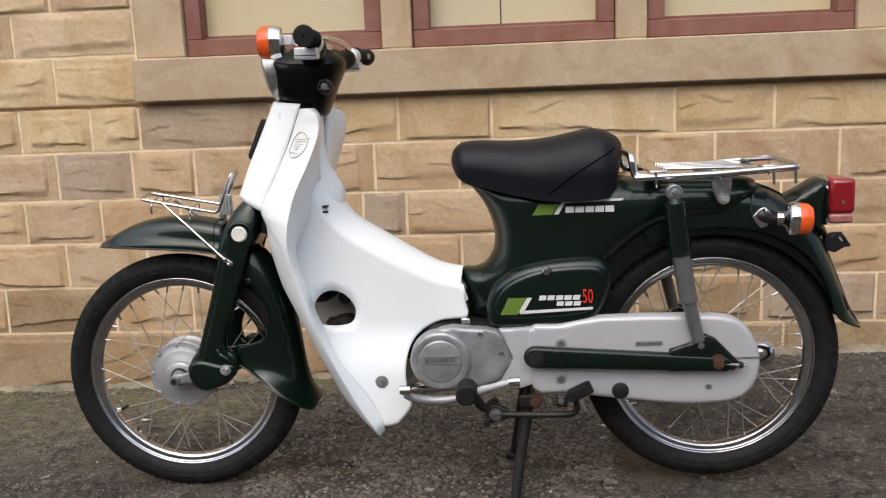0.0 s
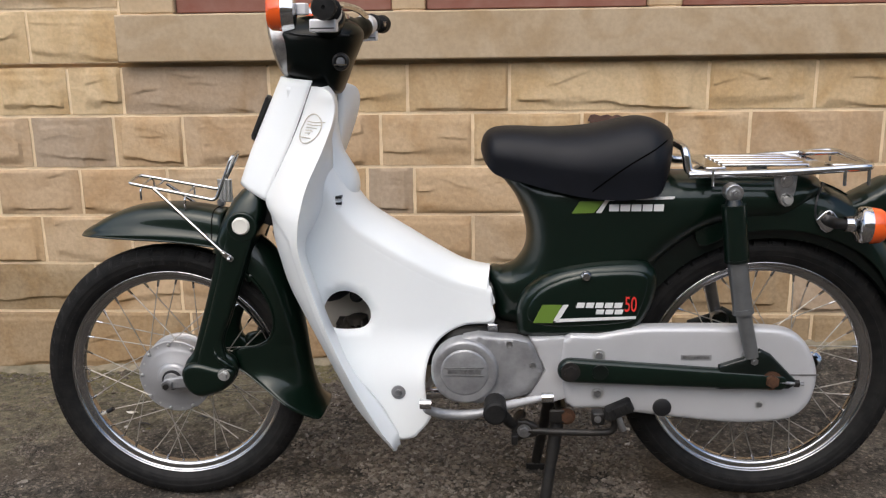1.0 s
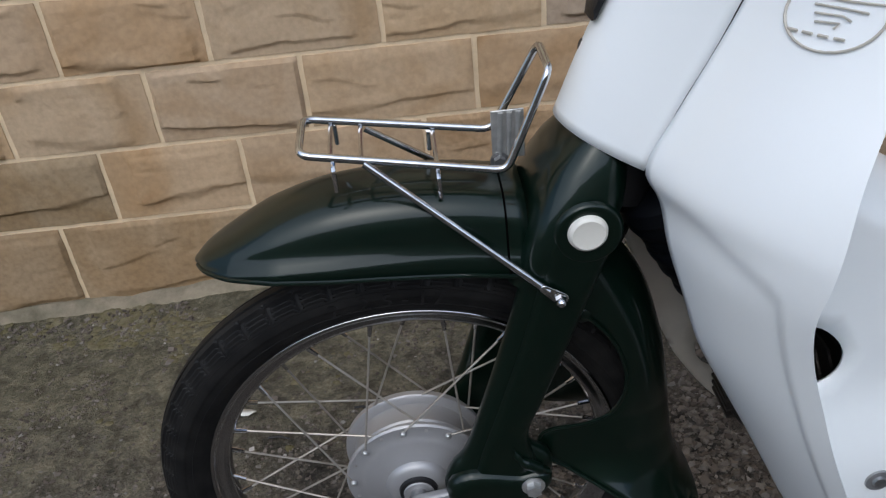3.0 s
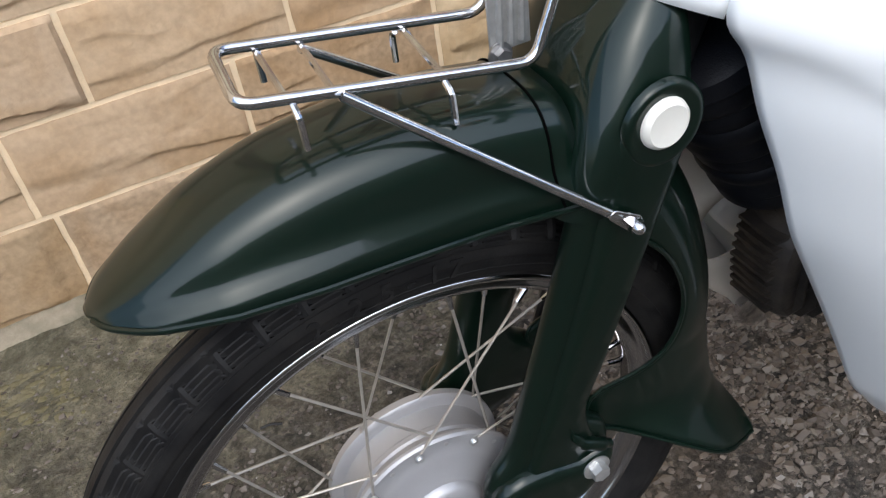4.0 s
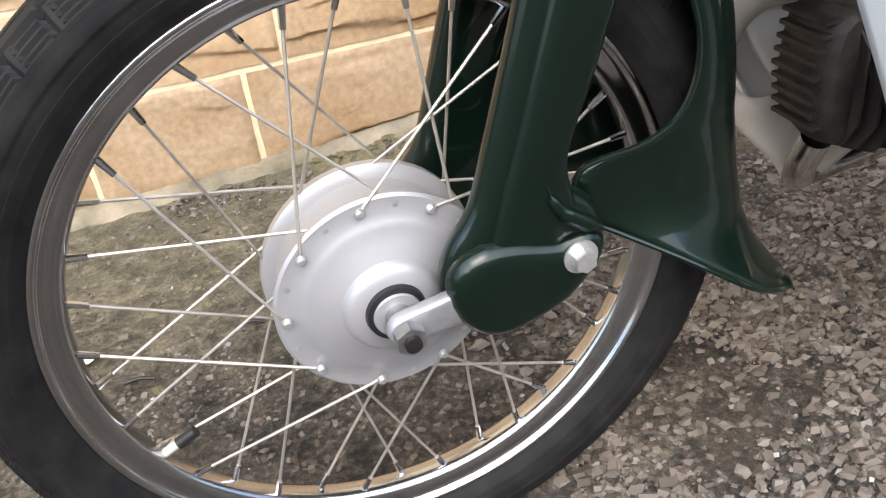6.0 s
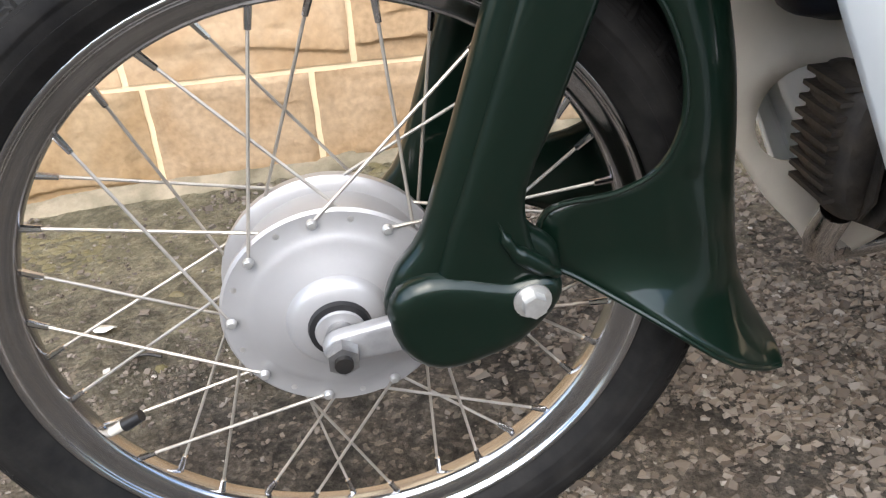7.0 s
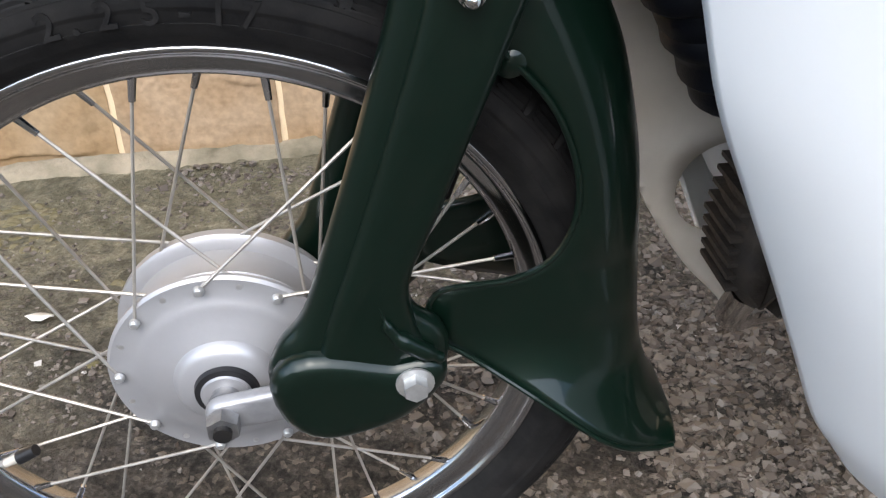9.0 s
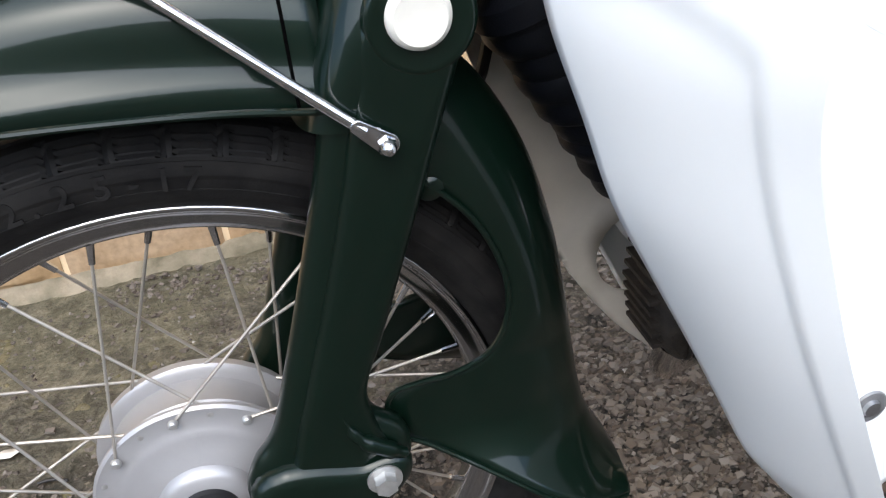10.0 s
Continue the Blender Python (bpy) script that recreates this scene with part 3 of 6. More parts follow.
def stone_block(x0, x1, z0, z1, seed, material=None):
    """A rock-faced block: a proud face, broken off along a ragged ledge near its foot, with narrow margins at the ends."""
    rnd = random.Random(seed)
    g = 0.0048
    x0, x1, z0, z1 = x0 + g, x1 - g, z0 + g, z1 - g
    high = z1 - z0
    nx, nz = max(8, round((x1 - x0) / 0.0075)), max(8, round(high / 0.0036))
    cx, cz = (x0 + x1) / 2, (z0 + z1) / 2
    bm = bmesh.new()
    o = rnd.uniform(0, 50)
    depth = rnd.uniform(0.004, 0.0095)
    foot = rnd.choice((0.03, 0.13, 0.16, 0.18, 0.22, 0.28)) * high
    left, right = rnd.choice((0.0, 0.0, 0.014, 0.028, 0.042)), rnd.choice((0.0, 0.0, 0.014, 0.028, 0.042))
    top = rnd.choice((0.0, 0.004, 0.010, 0.018))
    tilt, lean = rnd.uniform(-0.022, 0.022), rnd.uniform(-0.05, 0.05)
    chips = [(rnd.uniform(x0, x1), z0 + high * rnd.uniform(0.4, 0.9), rnd.uniform(0.03, 0.09), rnd.uniform(0.0015, 0.0040), rnd.uniform(-0.4, 0.4)) for _ in range(rnd.choice((0, 1, 1, 2, 3)))]
    pits = [(rnd.uniform(x0, x1), rnd.uniform(z0, z1), rnd.uniform(0.006, 0.020), rnd.uniform(0.0012, 0.0034)) for _ in range(rnd.choice((2, 4, 6, 9)))]
    grid = []
    for j in range(nz + 1):
        row = []
        for i in range(nx + 1):
            x, z = x0 + (x1 - x0) * i / nx, z0 + high * j / nz
            d = min(x - x0, x1 - x, z - z0, z1 - z)
            wave = 0.011 * noise.noise((x * 8 + o, 1.7, o)) + 0.0045 * noise.noise((x * 34 + o, 4.1, o))
            line = z0 + foot + tilt * (x - cx) / 0.15 + wave
            broken = smoothstep(-0.28, 0.10, noise.noise((x * 6 + o, 9.3, 2 * o)))
            soft = 0.024 - 0.0200 * broken
            boss = smoothstep(-soft, 0.6 * soft, z - line)
            side = 0.006 * noise.noise((3.3, z * 22 + o, o))
            if left:
                boss *= smoothstep(0.0, 0.010, x - x0 - left - side)
            if right:
                boss *= smoothstep(0.0, 0.010, x1 - right - side - x)
            if top:
                boss *= 0.45 + 0.55 * smoothstep(0.0, 0.018, z1 - top - z + 0.5 * side)
            facet = noise.noise((x * 5 + o, z * 8, o)) + 0.5 * abs(noise.noise((x * 13 + o, z * 17, 2 * o))) + 0.22 * noise.noise((x * 32 + o, z * 44, 3 * o))
            out = boss * (depth * (0.62 + 0.5 * math.exp(-max(0.0, z - line) / 0.05)) + 0.0034 * facet + lean * (z - cz) * 0.1)
            out += (1 - boss) * 0.0012 * noise.noise((x * 24, z * 30, o)) + 0.0005 * noise.noise((x * 90, z * 110, o))
            for px, pz, ln, h, slope in chips:
                cut = pz + slope * (x - px) + 0.007 * noise.noise((x * 22 + px, 2.2, o))
                out += smoothstep(ln, ln * 0.4, abs(x - px)) * boss * h * (smoothstep(-0.001, 0.003, z - cut) * math.exp(-max(0.0, z - cut) / 0.03) - 0.3 * smoothstep(0.001, -0.003, z - cut) * math.exp(-max(0.0, cut - z) / 0.02))
            for px, pz, rad, h in pits:
                far = math.hypot(x - px, 1.7 * (z - pz)) + 0.006 * noise.noise((x * 60, z * 60, o))
                if far < rad:
                    out -= h * (1 - far / rad)
            jig = 0.0015 * noise.noise((x * 30, z * 30, o))
            y = -0.0036 - smoothstep(0.0005, 0.007, d) * max(out, -0.0008)
            row.append(bm.verts.new((x - cx + (jig if i in (0, nx) else 0), y, z - cz + (jig if j in (0, nz) else 0))))
        grid.append(row)
    for j in range(nz):
        for i in range(nx):
            bm.faces.new((grid[j][i], grid[j][i + 1], grid[j + 1][i + 1], grid[j + 1][i]))
    rim = grid[0] + [r[-1] for r in grid[1:]] + grid[-1][-2::-1] + [r[0] for r in grid[-2:0:-1]]
    back = [bm.verts.new((v.co.x, 0.02, v.co.z)) for v in rim]
    for k in range(len(rim)):
        bm.faces.new((rim[k - 1], back[k - 1], back[k], rim[k]))
    ob = link("stone_block", bm, material or STONE, wall)
    ob.data.set_sharp_from_angle(angle=radians(40))
    ob.location = (cx, WY, cz)
    return ob


sill = tagged(link("window_sill", boxm(-0.423, 2.9, WY - 0.045, WY + 0.12, 0.902, 1.036), DRESSED, bevel=0.005), "long dressed sandstone window sill, grey and stained", "window sill", kind="structure")

for k, (x0, x1) in enumerate(((-0.420, -0.260), (0.372, 0.468), (1.094, 1.189), (1.806, 2.05))):
    tagged(link("window_jamb", boxm(x0, x1, WY - 0.004, WY + 0.12, 1.040, 2.45), DRESSED, bevel=0.004), "plain dressed sandstone upright between the windows", "jamb", kind="structure")
    part("mortar_bed", boxm(x0 + 0.004, x1 - 0.004, WY, WY + 0.1, 1.030, 1.041), MORTAR, sill)
for k, (x0, x1) in enumerate(((-0.258, 0.370), (0.470, 1.092), (1.191, 1.804))):
    f0, f1 = WY + 0.012, WY + 0.09
    win = tagged(link(f"window_{k + 1}", boxm(x0 + 0.03, x1 - 0.03, f1 - 0.02, f1 + 0.01, 1.09, 2.40), BOARD), "window boarded with cream panel in maroon frame", "window", kind="structure")
    part("window_frame", boxm(x0, x1, f0, f1, 1.040, 1.092), MAROON, win, "weathered maroon bottom rail", bevel=0.003)
    for a, b in ((x0, x0 + 0.052), (x1 - 0.052, x1)):
        part("window_frame", boxm(a, b, f0, f1, 1.0925, 2.36), MAROON, win, "weathered maroon stile", bevel=0.003)
    part("window_frame", boxm(x0, x1, f0, f1, 2.361, 2.42), MAROON, win, "weathered maroon top rail", bevel=0.003)
    part("glazing_bead", boxm(x0 + 0.0525, x1 - 0.0525, f0 + 0.03, f1 - 0.021, 1.0925, 1.103), MAROON, win)
    if k == 1:
        part("board_joint", boxm(0.742, 0.746, f1 - 0.0215, f1 - 0.019, 1.104, 2.35), BLACK, win)

# unseen plain wall added behind the camera to darken low sky and reflections
tagged(link("wall_south", boxm(-22, 24, -14.4, -14.0, -0.3, 6.4), DRESSED), "plain grey-brown unseen wall added to block the low sky", "wall", kind="structure")

# cement fillet along the foot of the wall
bm = bmesh.new()
prev = None
for i in range(401):
    x = -2.0 + i * 0.012
    q = noise.noise((x * 4, 2.2, 0)) * 0.012 + noise.noise((x * 17, 5, 0)) * 0.006 + noise.noise((x * 45, 8, 0)) * 0.003
    g = ground_z(x, 0.77)
    ring = [bm.verts.new(v) for v in ((x, WY - 0.058 + 1.8 * q, g - 0.03), (x, WY - 0.044 + 1.8 * q, g - 0.002 + q * 0.5), (x, WY - 0.026 + q, g + 0.006 + q * 0.6), (x, WY - 0.008, g + 0.014 + 1.2 * q), (x, WY + 0.03, g + 0.016))]
    if prev:
        for a in range(4):
            bm.faces.new((prev[a], ring[a], ring[a + 1], prev[a + 1]))
    prev = ring
tagged(link("wall_fillet", bm, CEMENT), "mossy cement fillet along the foot of the wall", "fillet", kind="structure")

# ---- motorcycle ----
CY = -0.012
bike = new("motorcycle")
bike.location = (0, CY, 0)
tagged(bike, "dark green and white step-through motorcycle on its stand", "motorcycle")
SIDES = (-1, 1)


def spoked_wheel(name, cx, cz, hub_w, flange_r, phase, hub_mat, hub_profile, label):
    """The rim, with its tyre, hub, spokes and nipples."""
    flank = [(-0.0165, 0.2290), (-0.0186, 0.2272), (-0.0190, 0.2250), (-0.0176, 0.2230), (-0.0152, 0.2216), (-0.0136, 0.2192), (-0.0128, 0.2160), (-0.0116, 0.2120), (-0.0094, 0.2086), (-0.0060, 0.2064), (0.0, 0.2055)]
    near = [(v.x, v.y) for v in spline([(a, b, 0) for a, b in flank], 3)]
    rim_prof = near + [(-a, b) for a, b in near[-2::-1]] + [(0.012, 0.225), (0.0, 0.2185), (-0.012, 0.225), (-0.0165, 0.2290)]
    o = (cx, 0, cz)
    rim = part(name, lathe(o, (0, 1, 0), rim_prof, 120), RIM, bike, label)
    # tyre with circumferential ribs and broken shoulder grooves
    seg, prof = 540, []
    for k in range(105):
        a = -1.32 * math.pi / 2 + 2.64 * math.pi / 2 * k / 104
        prof.append((0.0300 * math.sin(a) * (1.0 if abs(a) < 1.57 else 0.97), 0.2520 + 0.0300 * math.cos(a) * (1.0 if math.cos(a) > 0 else 1.15), a, k))
    prof = [(-0.014, 0.2235, -9, 0)] + prof + [(0.014, 0.2235, 9, 0)]
    bm = bmesh.new()
    rings = []
    for d, r, a, row in prof:
        ring = []
        band = abs(a)
        for k in range(seg):
            th = math.tau * k / seg
            cut = 0.0
            if band < 0.60:
                cut = 0.0040 if 0.18 < band < 0.26 or 0.50 < band < 0.58 else 0.0
                if 0.26 <= band <= 0.50 and (k + (5 if a > 0 else 0)) % 10 == 0 and band > 0.40:
                    cut = 0.0022
            elif band < 1.14:
                kk = (k + (4 if a > 0 else 0)) % 10
                if kk == 0:
                    cut = 0.0032
                elif kk not in (1, 2) and row % 4 < 2 and band < 1.08:
                    cut = 0.0036
            elif band < 9 and abs(band - 1.20) < 0.03:
                cut = 0.0012
            elif band < 9 and (abs(band - 1.27) < 0.03 or abs(band - 1.86) < 0.06):
                cut = -0.0010
            n = r - cut
            dd = d
            if band > 1.2 and band < 9 and abs(band - 1.86) < 0.06:
                dd = d * 1.03
            ring.append(bm.verts.new((cx + n * math.sin(th), dd, cz + n * math.cos(th))))
        rings.append(ring)
    for a, b in zip(rings, rings[1:]):
        for k in range(seg):
            bm.faces.new((a[k], a[(k + 1) % seg], b[(k + 1) % seg], b[k]))
    tyre = part("tyre", bm, RUBBER, rim, "black tyre with block tread")
    tread = [b for _, _, b, _ in prof]
    for k, f in enumerate(tyre.data.polygons):
        if abs(tread[k // seg]) < 1.16:
            f.use_smooth = False
    hub = part("hub", lathe(o, (0, 1, 0), hub_profile, 72), hub_mat, rim, "silver painted drum hub")
    for sgn in SIDES:
        for k in range(18):
            th = radians(phase + 20 * k + (10 if sgn > 0 else 0))
            odd = k % 2
            lead = radians(40 if odd else -40) * (1 if sgn < 0 else -1)
            yf = sgn * hub_w
            rh = flange_r
            a = Vector((cx - rh * math.sin(th), yf + (0.0028 if odd else -0.0028) * (-sgn), cz + rh * math.cos(th)))
            b = Vector((cx - 0.2085 * math.sin(th + lead), sgn * 0.003, cz + 0.2085 * math.cos(th + lead)))
            c = b + (a - b).normalized() * 0.016
            part("spoke", tube([a, c], 0.00120, 6), SPOKE, rim)
            bn = cyl(b + (b - a).normalized() * 0.003, c, 0.0030, 0.0022, 8)
            part("nipple", bn, CHROME, rim)
            hb = lathe(a - Vector((0, 0.0005 * -sgn, 0)), (0, sgn, 0), [(0.004, 0.0), (0.0038, 0.0023), (0.0025, 0.0034), (0, 0.0038)], 10)
            part("spoke_head", hb, ZINC, rim)
    return rim


HUBP = [(-0.052, 0.0), (-0.052, 0.016), (-0.046, 0.019), (-0.045, 0.030), (-0.041, 0.034), (-0.037, 0.0355), (-0.0335, 0.045), (-0.0295, 0.055), (-0.0285, 0.0605), (-0.0265, 0.0630),
        (-0.0265, 0.0770), (-0.0245, 0.0790), (-0.0220, 0.0790), (-0.020, 0.0770), (-0.018, 0.0700), (-0.010, 0.0680), (-0.008, 0.0700), (-0.004, 0.0700), (-0.002, 0.0680),
        (0.010, 0.0680), (0.016, 0.0700), (0.018, 0.078), (0.020, 0.080), (0.026, 0.080), (0.028, 0.078), (0.03, 0.06), (0.04, 0.05), (0.044, 0.02), (0.05, 0.0)]
FX, FZ = -0.011, 0.268
front = spoked_wheel("front_wheel", FX, FZ, 0.0250, 0.0715, 7.4, SILVER, HUBP, "front wheel, chrome rim with wire spokes")
part("dust_seal", lathe((FX, -0.0455, FZ), (0, -1, 0), [(0, 0.0215), (0.004, 0.0205), (0.005, 0.016), (0.001, 0.0145), (0.001, 0.0)], 40), BLACK, front, "black rubber axle seal")
part("axle", cyl((FX, -0.040, FZ), (FX, -0.074, FZ), 0.0095, seg=24), STEEL, front, "dull steel axle spacer")
part("axle_collar", cyl((FX, -0.058, FZ), (FX, -0.061, FZ), 0.0112, seg=24), STEEL, front)
part("axle_nut", hexbolt((FX, -0.074, FZ), (0, -1, 0), 0.0115, 0.009, False), STEEL, front, "worn dark axle nut")
part("axle_thread", cyl((FX, -0.082, FZ), (FX, -0.087, FZ), 0.0060, seg=12), CASTBLACK, front)
VA = radians(119)
vx, vz = FX - 0.206 * math.sin(VA), FZ + 0.206 * math.cos(VA)
vdx, vdz = math.sin(VA), -math.cos(VA)
part("valve_stem", cyl((vx, 0, vz), (vx + vdx * 0.018, -0.002, vz + vdz * 0.018), 0.0034, seg=12), GOLD, front, "brass valve stem")
part("valve_cap", cyl((vx + vdx * 0.014, -0.002, vz + vdz * 0.014), (vx + vdx * 0.030, -0.003, vz + vdz * 0.030), 0.0052, 0.0045, seg=12), BLACK, front, "black valve cap")

REARHUB = [(-0.06, 0.0), (-0.06, 0.05), (-0.035, 0.06), (-0.030, 0.079), (-0.024, 0.079), (-0.02, 0.07), (0.02, 0.07), (0.024, 0.079), (0.03, 0.079), (0.04, 0.05), (0.06, 0.0)]
RX, RZ = 1.197, 0.289
rear = spoked_wheel("rear_wheel", RX, RZ, 0.0265, 0.0715, 3.0, SILVER, REARHUB, "rear wheel, chrome rim with wire spokes")

def lettering(text, x, z, size, y, width=1.0, bold=0.0):
    """Raised flat characters in the built-in face, read from the side."""
    cu = bpy.data.curves.new("lettering", "FONT")
    cu.body, cu.size, cu.extrude, cu.offset = text, size, 0.0008, bold
    tmp = new("lettering", cu)
    dg = bpy.context.evaluated_depsgraph_get()
    me = bpy.data.meshes.new_from_object(tmp.evaluated_get(dg))
    bpy.data.objects.remove(tmp)
    bm = bmesh.new()
    bm.from_mesh(me)
    bpy.data.meshes.remove(me)
    bmesh.ops.transform(bm, matrix=Matrix.Translation((x, y, z)) @ Matrix.Rotation(radians(90), 4, "X") @ Matrix.Diagonal((width, 1, 1, 1)), verts=bm.verts)
    return bm


for ch, ang in (("2", 13.0), (".", 9.3), ("2", 6.2), ("5", 1.2), ("-", -3.2), ("1", -6.6), ("7", -10.2)):
    bm = lettering(ch, -0.005, 0.2445, 0.0205, -0.0297, 1.0, 0.0004)
    bmesh.ops.transform(bm, matrix=Matrix.Translation((FX, 0, FZ)) @ Matrix.Rotation(radians(-ang), 4, "Y"), verts=bm.verts)
    part("sidewall_mark", bm, DUSTY, front, "raised size marking on the tyre", smooth=False)

# fork legs with the rocker pivots
LEG = [(0.132, 0.600), (0.112, 0.562), (0.098, 0.510), (0.079, 0.445), (0.060, 0.385), (0.044, 0.338), (0.027, 0.315), (0.0185, 0.290), (0.024, 0.262), (0.040, 0.244), (0.060, 0.240), (0.080, 0.245),
       (0.106, 0.255), (0.128, 0.278), (0.135, 0.300), (0.130, 0.322), (0.112, 0.340), (0.112, 0.366), (0.127, 0.405), (0.145, 0.454), (0.170, 0.524), (0.190, 0.580), (0.194, 0.605), (0.160, 0.615)]
for s in SIDES:
    leg = part("fork_leg", pillow(LEG, 0.0125, 0.016, s * 0.0560, step=0.010, edge=0.005), GREEN, bike, "dark green pressed steel fork leg")
    part("leg_face", pillow([(0.140, 0.606), (0.126, 0.562), (0.113, 0.510), (0.094, 0.445), (0.075, 0.385), (0.057, 0.330), (0.050, 0.290), (0.075, 0.262), (0.106, 0.266), (0.121, 0.300), (0.112, 0.335), (0.110, 0.366), (0.125, 0.405), (0.143, 0.454), (0.168, 0.524), (0.188, 0.580), (0.192, 0.604)], 0.0090, 0.0085, s * 0.0655, step=0.010, edge=0.005), GREEN, leg)
    part("rocker_cover", pillow([(0.0195, 0.290), (0.027, 0.308), (0.046, 0.3165), (0.072, 0.313), (0.098, 0.306), (0.117, 0.310), (0.130, 0.304), (0.1325, 0.292), (0.126, 0.278), (0.105, 0.257), (0.080, 0.247), (0.060, 0.2425), (0.041, 0.2465), (0.026, 0.263)], 0.0125, 0.013, s * 0.0680, step=0.008, edge=0.004, smooth=2), GREEN, leg, "rounded rocker pivot cover")
    part("pressed_rib", tube([(0.090, s * 0.0735, 0.352), (0.098, s * 0.0760, 0.332), (0.114, s * 0.0765, 0.318), (0.130, s * 0.0745, 0.306)], [0.001, 0.004, 0.006, 0.006, 0.004, 0.001], 10, round_=6), GREEN, leg)
    part("pivot_bolt", hexbolt((0.1105, s * 0.0800, 0.2935), (0, s, 0), 0.0085, 0.0095), ZINC, leg, "bright hexagon pivot bolt")
    part("link_arm", pillow(capsule(FX, FZ, 0.060, 0.278, 0.0125, 0.014), 0.006, 0.004, s * 0.066, step=0.009, edge=0.005, smooth=0), ALLOY, leg, "bare alloy rocker link")
    part("cap_rim", lathe((0.1665, s * 0.0740, 0.5995), (0, s, 0), [(-0.004, 0.0310), (-0.0008, 0.0298), (0.0006, 0.0284), (0.0013, 0.0270), (0.0010, 0.0245), (0.0006, 0.0215), (0.0006, 0.0)], 40), GREEN, leg)
    part("reflector_cap", lathe((0.165, s * 0.0695, 0.602), (0, s, 0), [(0, 0.0178), (0.005, 0.0178), (0.0085, 0.0168), (0.0105, 0.0142), (0.0100, 0.0120), (0.0104, 0.0)], 40), CREAMCAP, leg, "round cream plastic cap")
NECK = [(0.545, 0.094, 0.176, 0.0720), (0.570, 0.104, 0.186, 0.0735), (0.592, 0.112, 0.197, 0.0735), (0.612, 0.119, 0.206, 0.0705), (0.630, 0.128, 0.210, 0.0640), (0.648, 0.139, 0.211, 0.0570), (0.664, 0.154, 0.213, 0.0480), (0.680, 0.176, 0.216, 0.0380), (0.700, 0.195, 0.222, 0.0300)]
bm = bmesh.new()
prev = None
for z, xa, xb, hw in NECK:
    ring = []
    for k in range(40):
        a = math.tau * k / 40
        e = interp(z, [0.58, 0.68], [0.5, 0.8])
        ring.append(bm.verts.new(((xa + xb) / 2 - (xb - xa) / 2 * math.copysign(abs(math.cos(a)) ** e, math.cos(a)), hw * math.copysign(abs(math.sin(a)) ** e, math.sin(a)), z)))
    if prev:
        for k in range(40):
            bm.faces.new((prev[k], prev[(k + 1) % 40], ring[(k + 1) % 40], ring[k]))
    prev = ring
part("fork_crown", bm, GREEN, bike, "dark green fork crown flowing into the neck")
part("steering_stem", cyl((0.20, 0, 0.60), (0.315, 0, 0.87), 0.034, 0.03), BLACK, bike)

# front mudguard: a beak ahead of the fork and a deep valance behind
TOP = [(0.118, 0.622), (0.060, 0.633), (0.000, 0.6375), (-0.060, 0.633), (-0.110, 0.618), (-0.150, 0.598), (-0.176, 0.5835), (-0.189, 0.5735)]
LOW = [(0.118, 0.556), (0.060, 0.5650), (0.000, 0.5705), (-0.060, 0.5735), (-0.110, 0.5755), (-0.150, 0.5755), (-0.176, 0.5735), (-0.187, 0.5710)]
HALF = [0.056, 0.056, 0.056, 0.055, 0.051, 0.040, 0.024, 0.007]
tops, lows = spline([(a, 0, b) for a, b in TOP], 6), spline([(a, 0, b) for a, b in LOW], 6)
halves = [interp(k / 6, range(8), HALF) for k in range(43)]
bm = bmesh.new()
prev = None


def fender_point(t, lo, hw, k, grow=1.0):
    """One point of the mudguard's section: a rounded crown, slab sides and an outturned lip."""
    a = -math.pi / 2 + math.pi * k / 44
    rear = smoothstep(-0.09, 0.07, t.x)
    n = 0.82 - (0.13 + 0.10 * rear) * min(1, hw / 0.05)
    c, sn = abs(math.cos(a)) ** n, math.copysign(abs(math.sin(a)) ** n, a)
    lip = 0.265 * math.exp(-((c / (0.26 - 0.06 * rear)) ** 2)) * min(1, hw / 0.035)
    return (lo.x + (t.x - lo.x) * c, grow * 0.94 * hw * (1.0 + lip) * sn, lo.z + (t.z - lo.z) * (c * grow))


for t, lo, hw in zip(tops, lows, halves):
    ring = [bm.verts.new(fender_point(t, lo, hw, k)) for k in range(45)]
    if prev:
        for k in range(44):
            bm.faces.new((prev[k], ring[k], ring[k + 1], prev[k + 1]))
    prev = ring
seam_at = min(range(len(tops)), key=lambda k: abs(tops[k].x - 0.102))
seam_line = [fender_point(tops[seam_at], lows[seam_at], halves[seam_at], k, 1.004) for k in range(45)]
fender = part("front_fender", bm, GREEN, bike, "glossy dark green beaked front mudguard", solid=0.002)
part("fender_seam", tube(seam_line, 0.0010, 6), SEAM, fender)
for s in SIDES:
    part("rolled_edge", tube([(v.x, s * 0.94 * h * (1 + 0.265 * min(1, h / 0.035)), v.z) for v, h in zip(lows[:-1], halves)], 0.0022, 8), GREEN, fender)
# the valance: pairs of points on its back ridge and on its front and lower edge
PAIRS = [((0.180, 0.575), (0.145, 0.510)), ((0.213, 0.540), (0.168, 0.492)), ((0.240, 0.492), (0.193, 0.463)), ((0.258, 0.430), (0.209, 0.425)), ((0.266, 0.385), (0.2115, 0.390)),
         ((0.271, 0.350), (0.199, 0.361)), ((0.274, 0.325), (0.172, 0.346)), ((0.277, 0.305), (0.127, 0.337)), ((0.279, 0.290), (0.126, 0.302)), ((0.282, 0.272), (0.150, 0.285)),
         ((0.286, 0.252), (0.205, 0.252)), ((0.294, 0.228), (0.258, 0.215)), ((0.304, 0.210), (0.287, 0.197)), ((0.309, 0.200), (0.302, 0.193))]


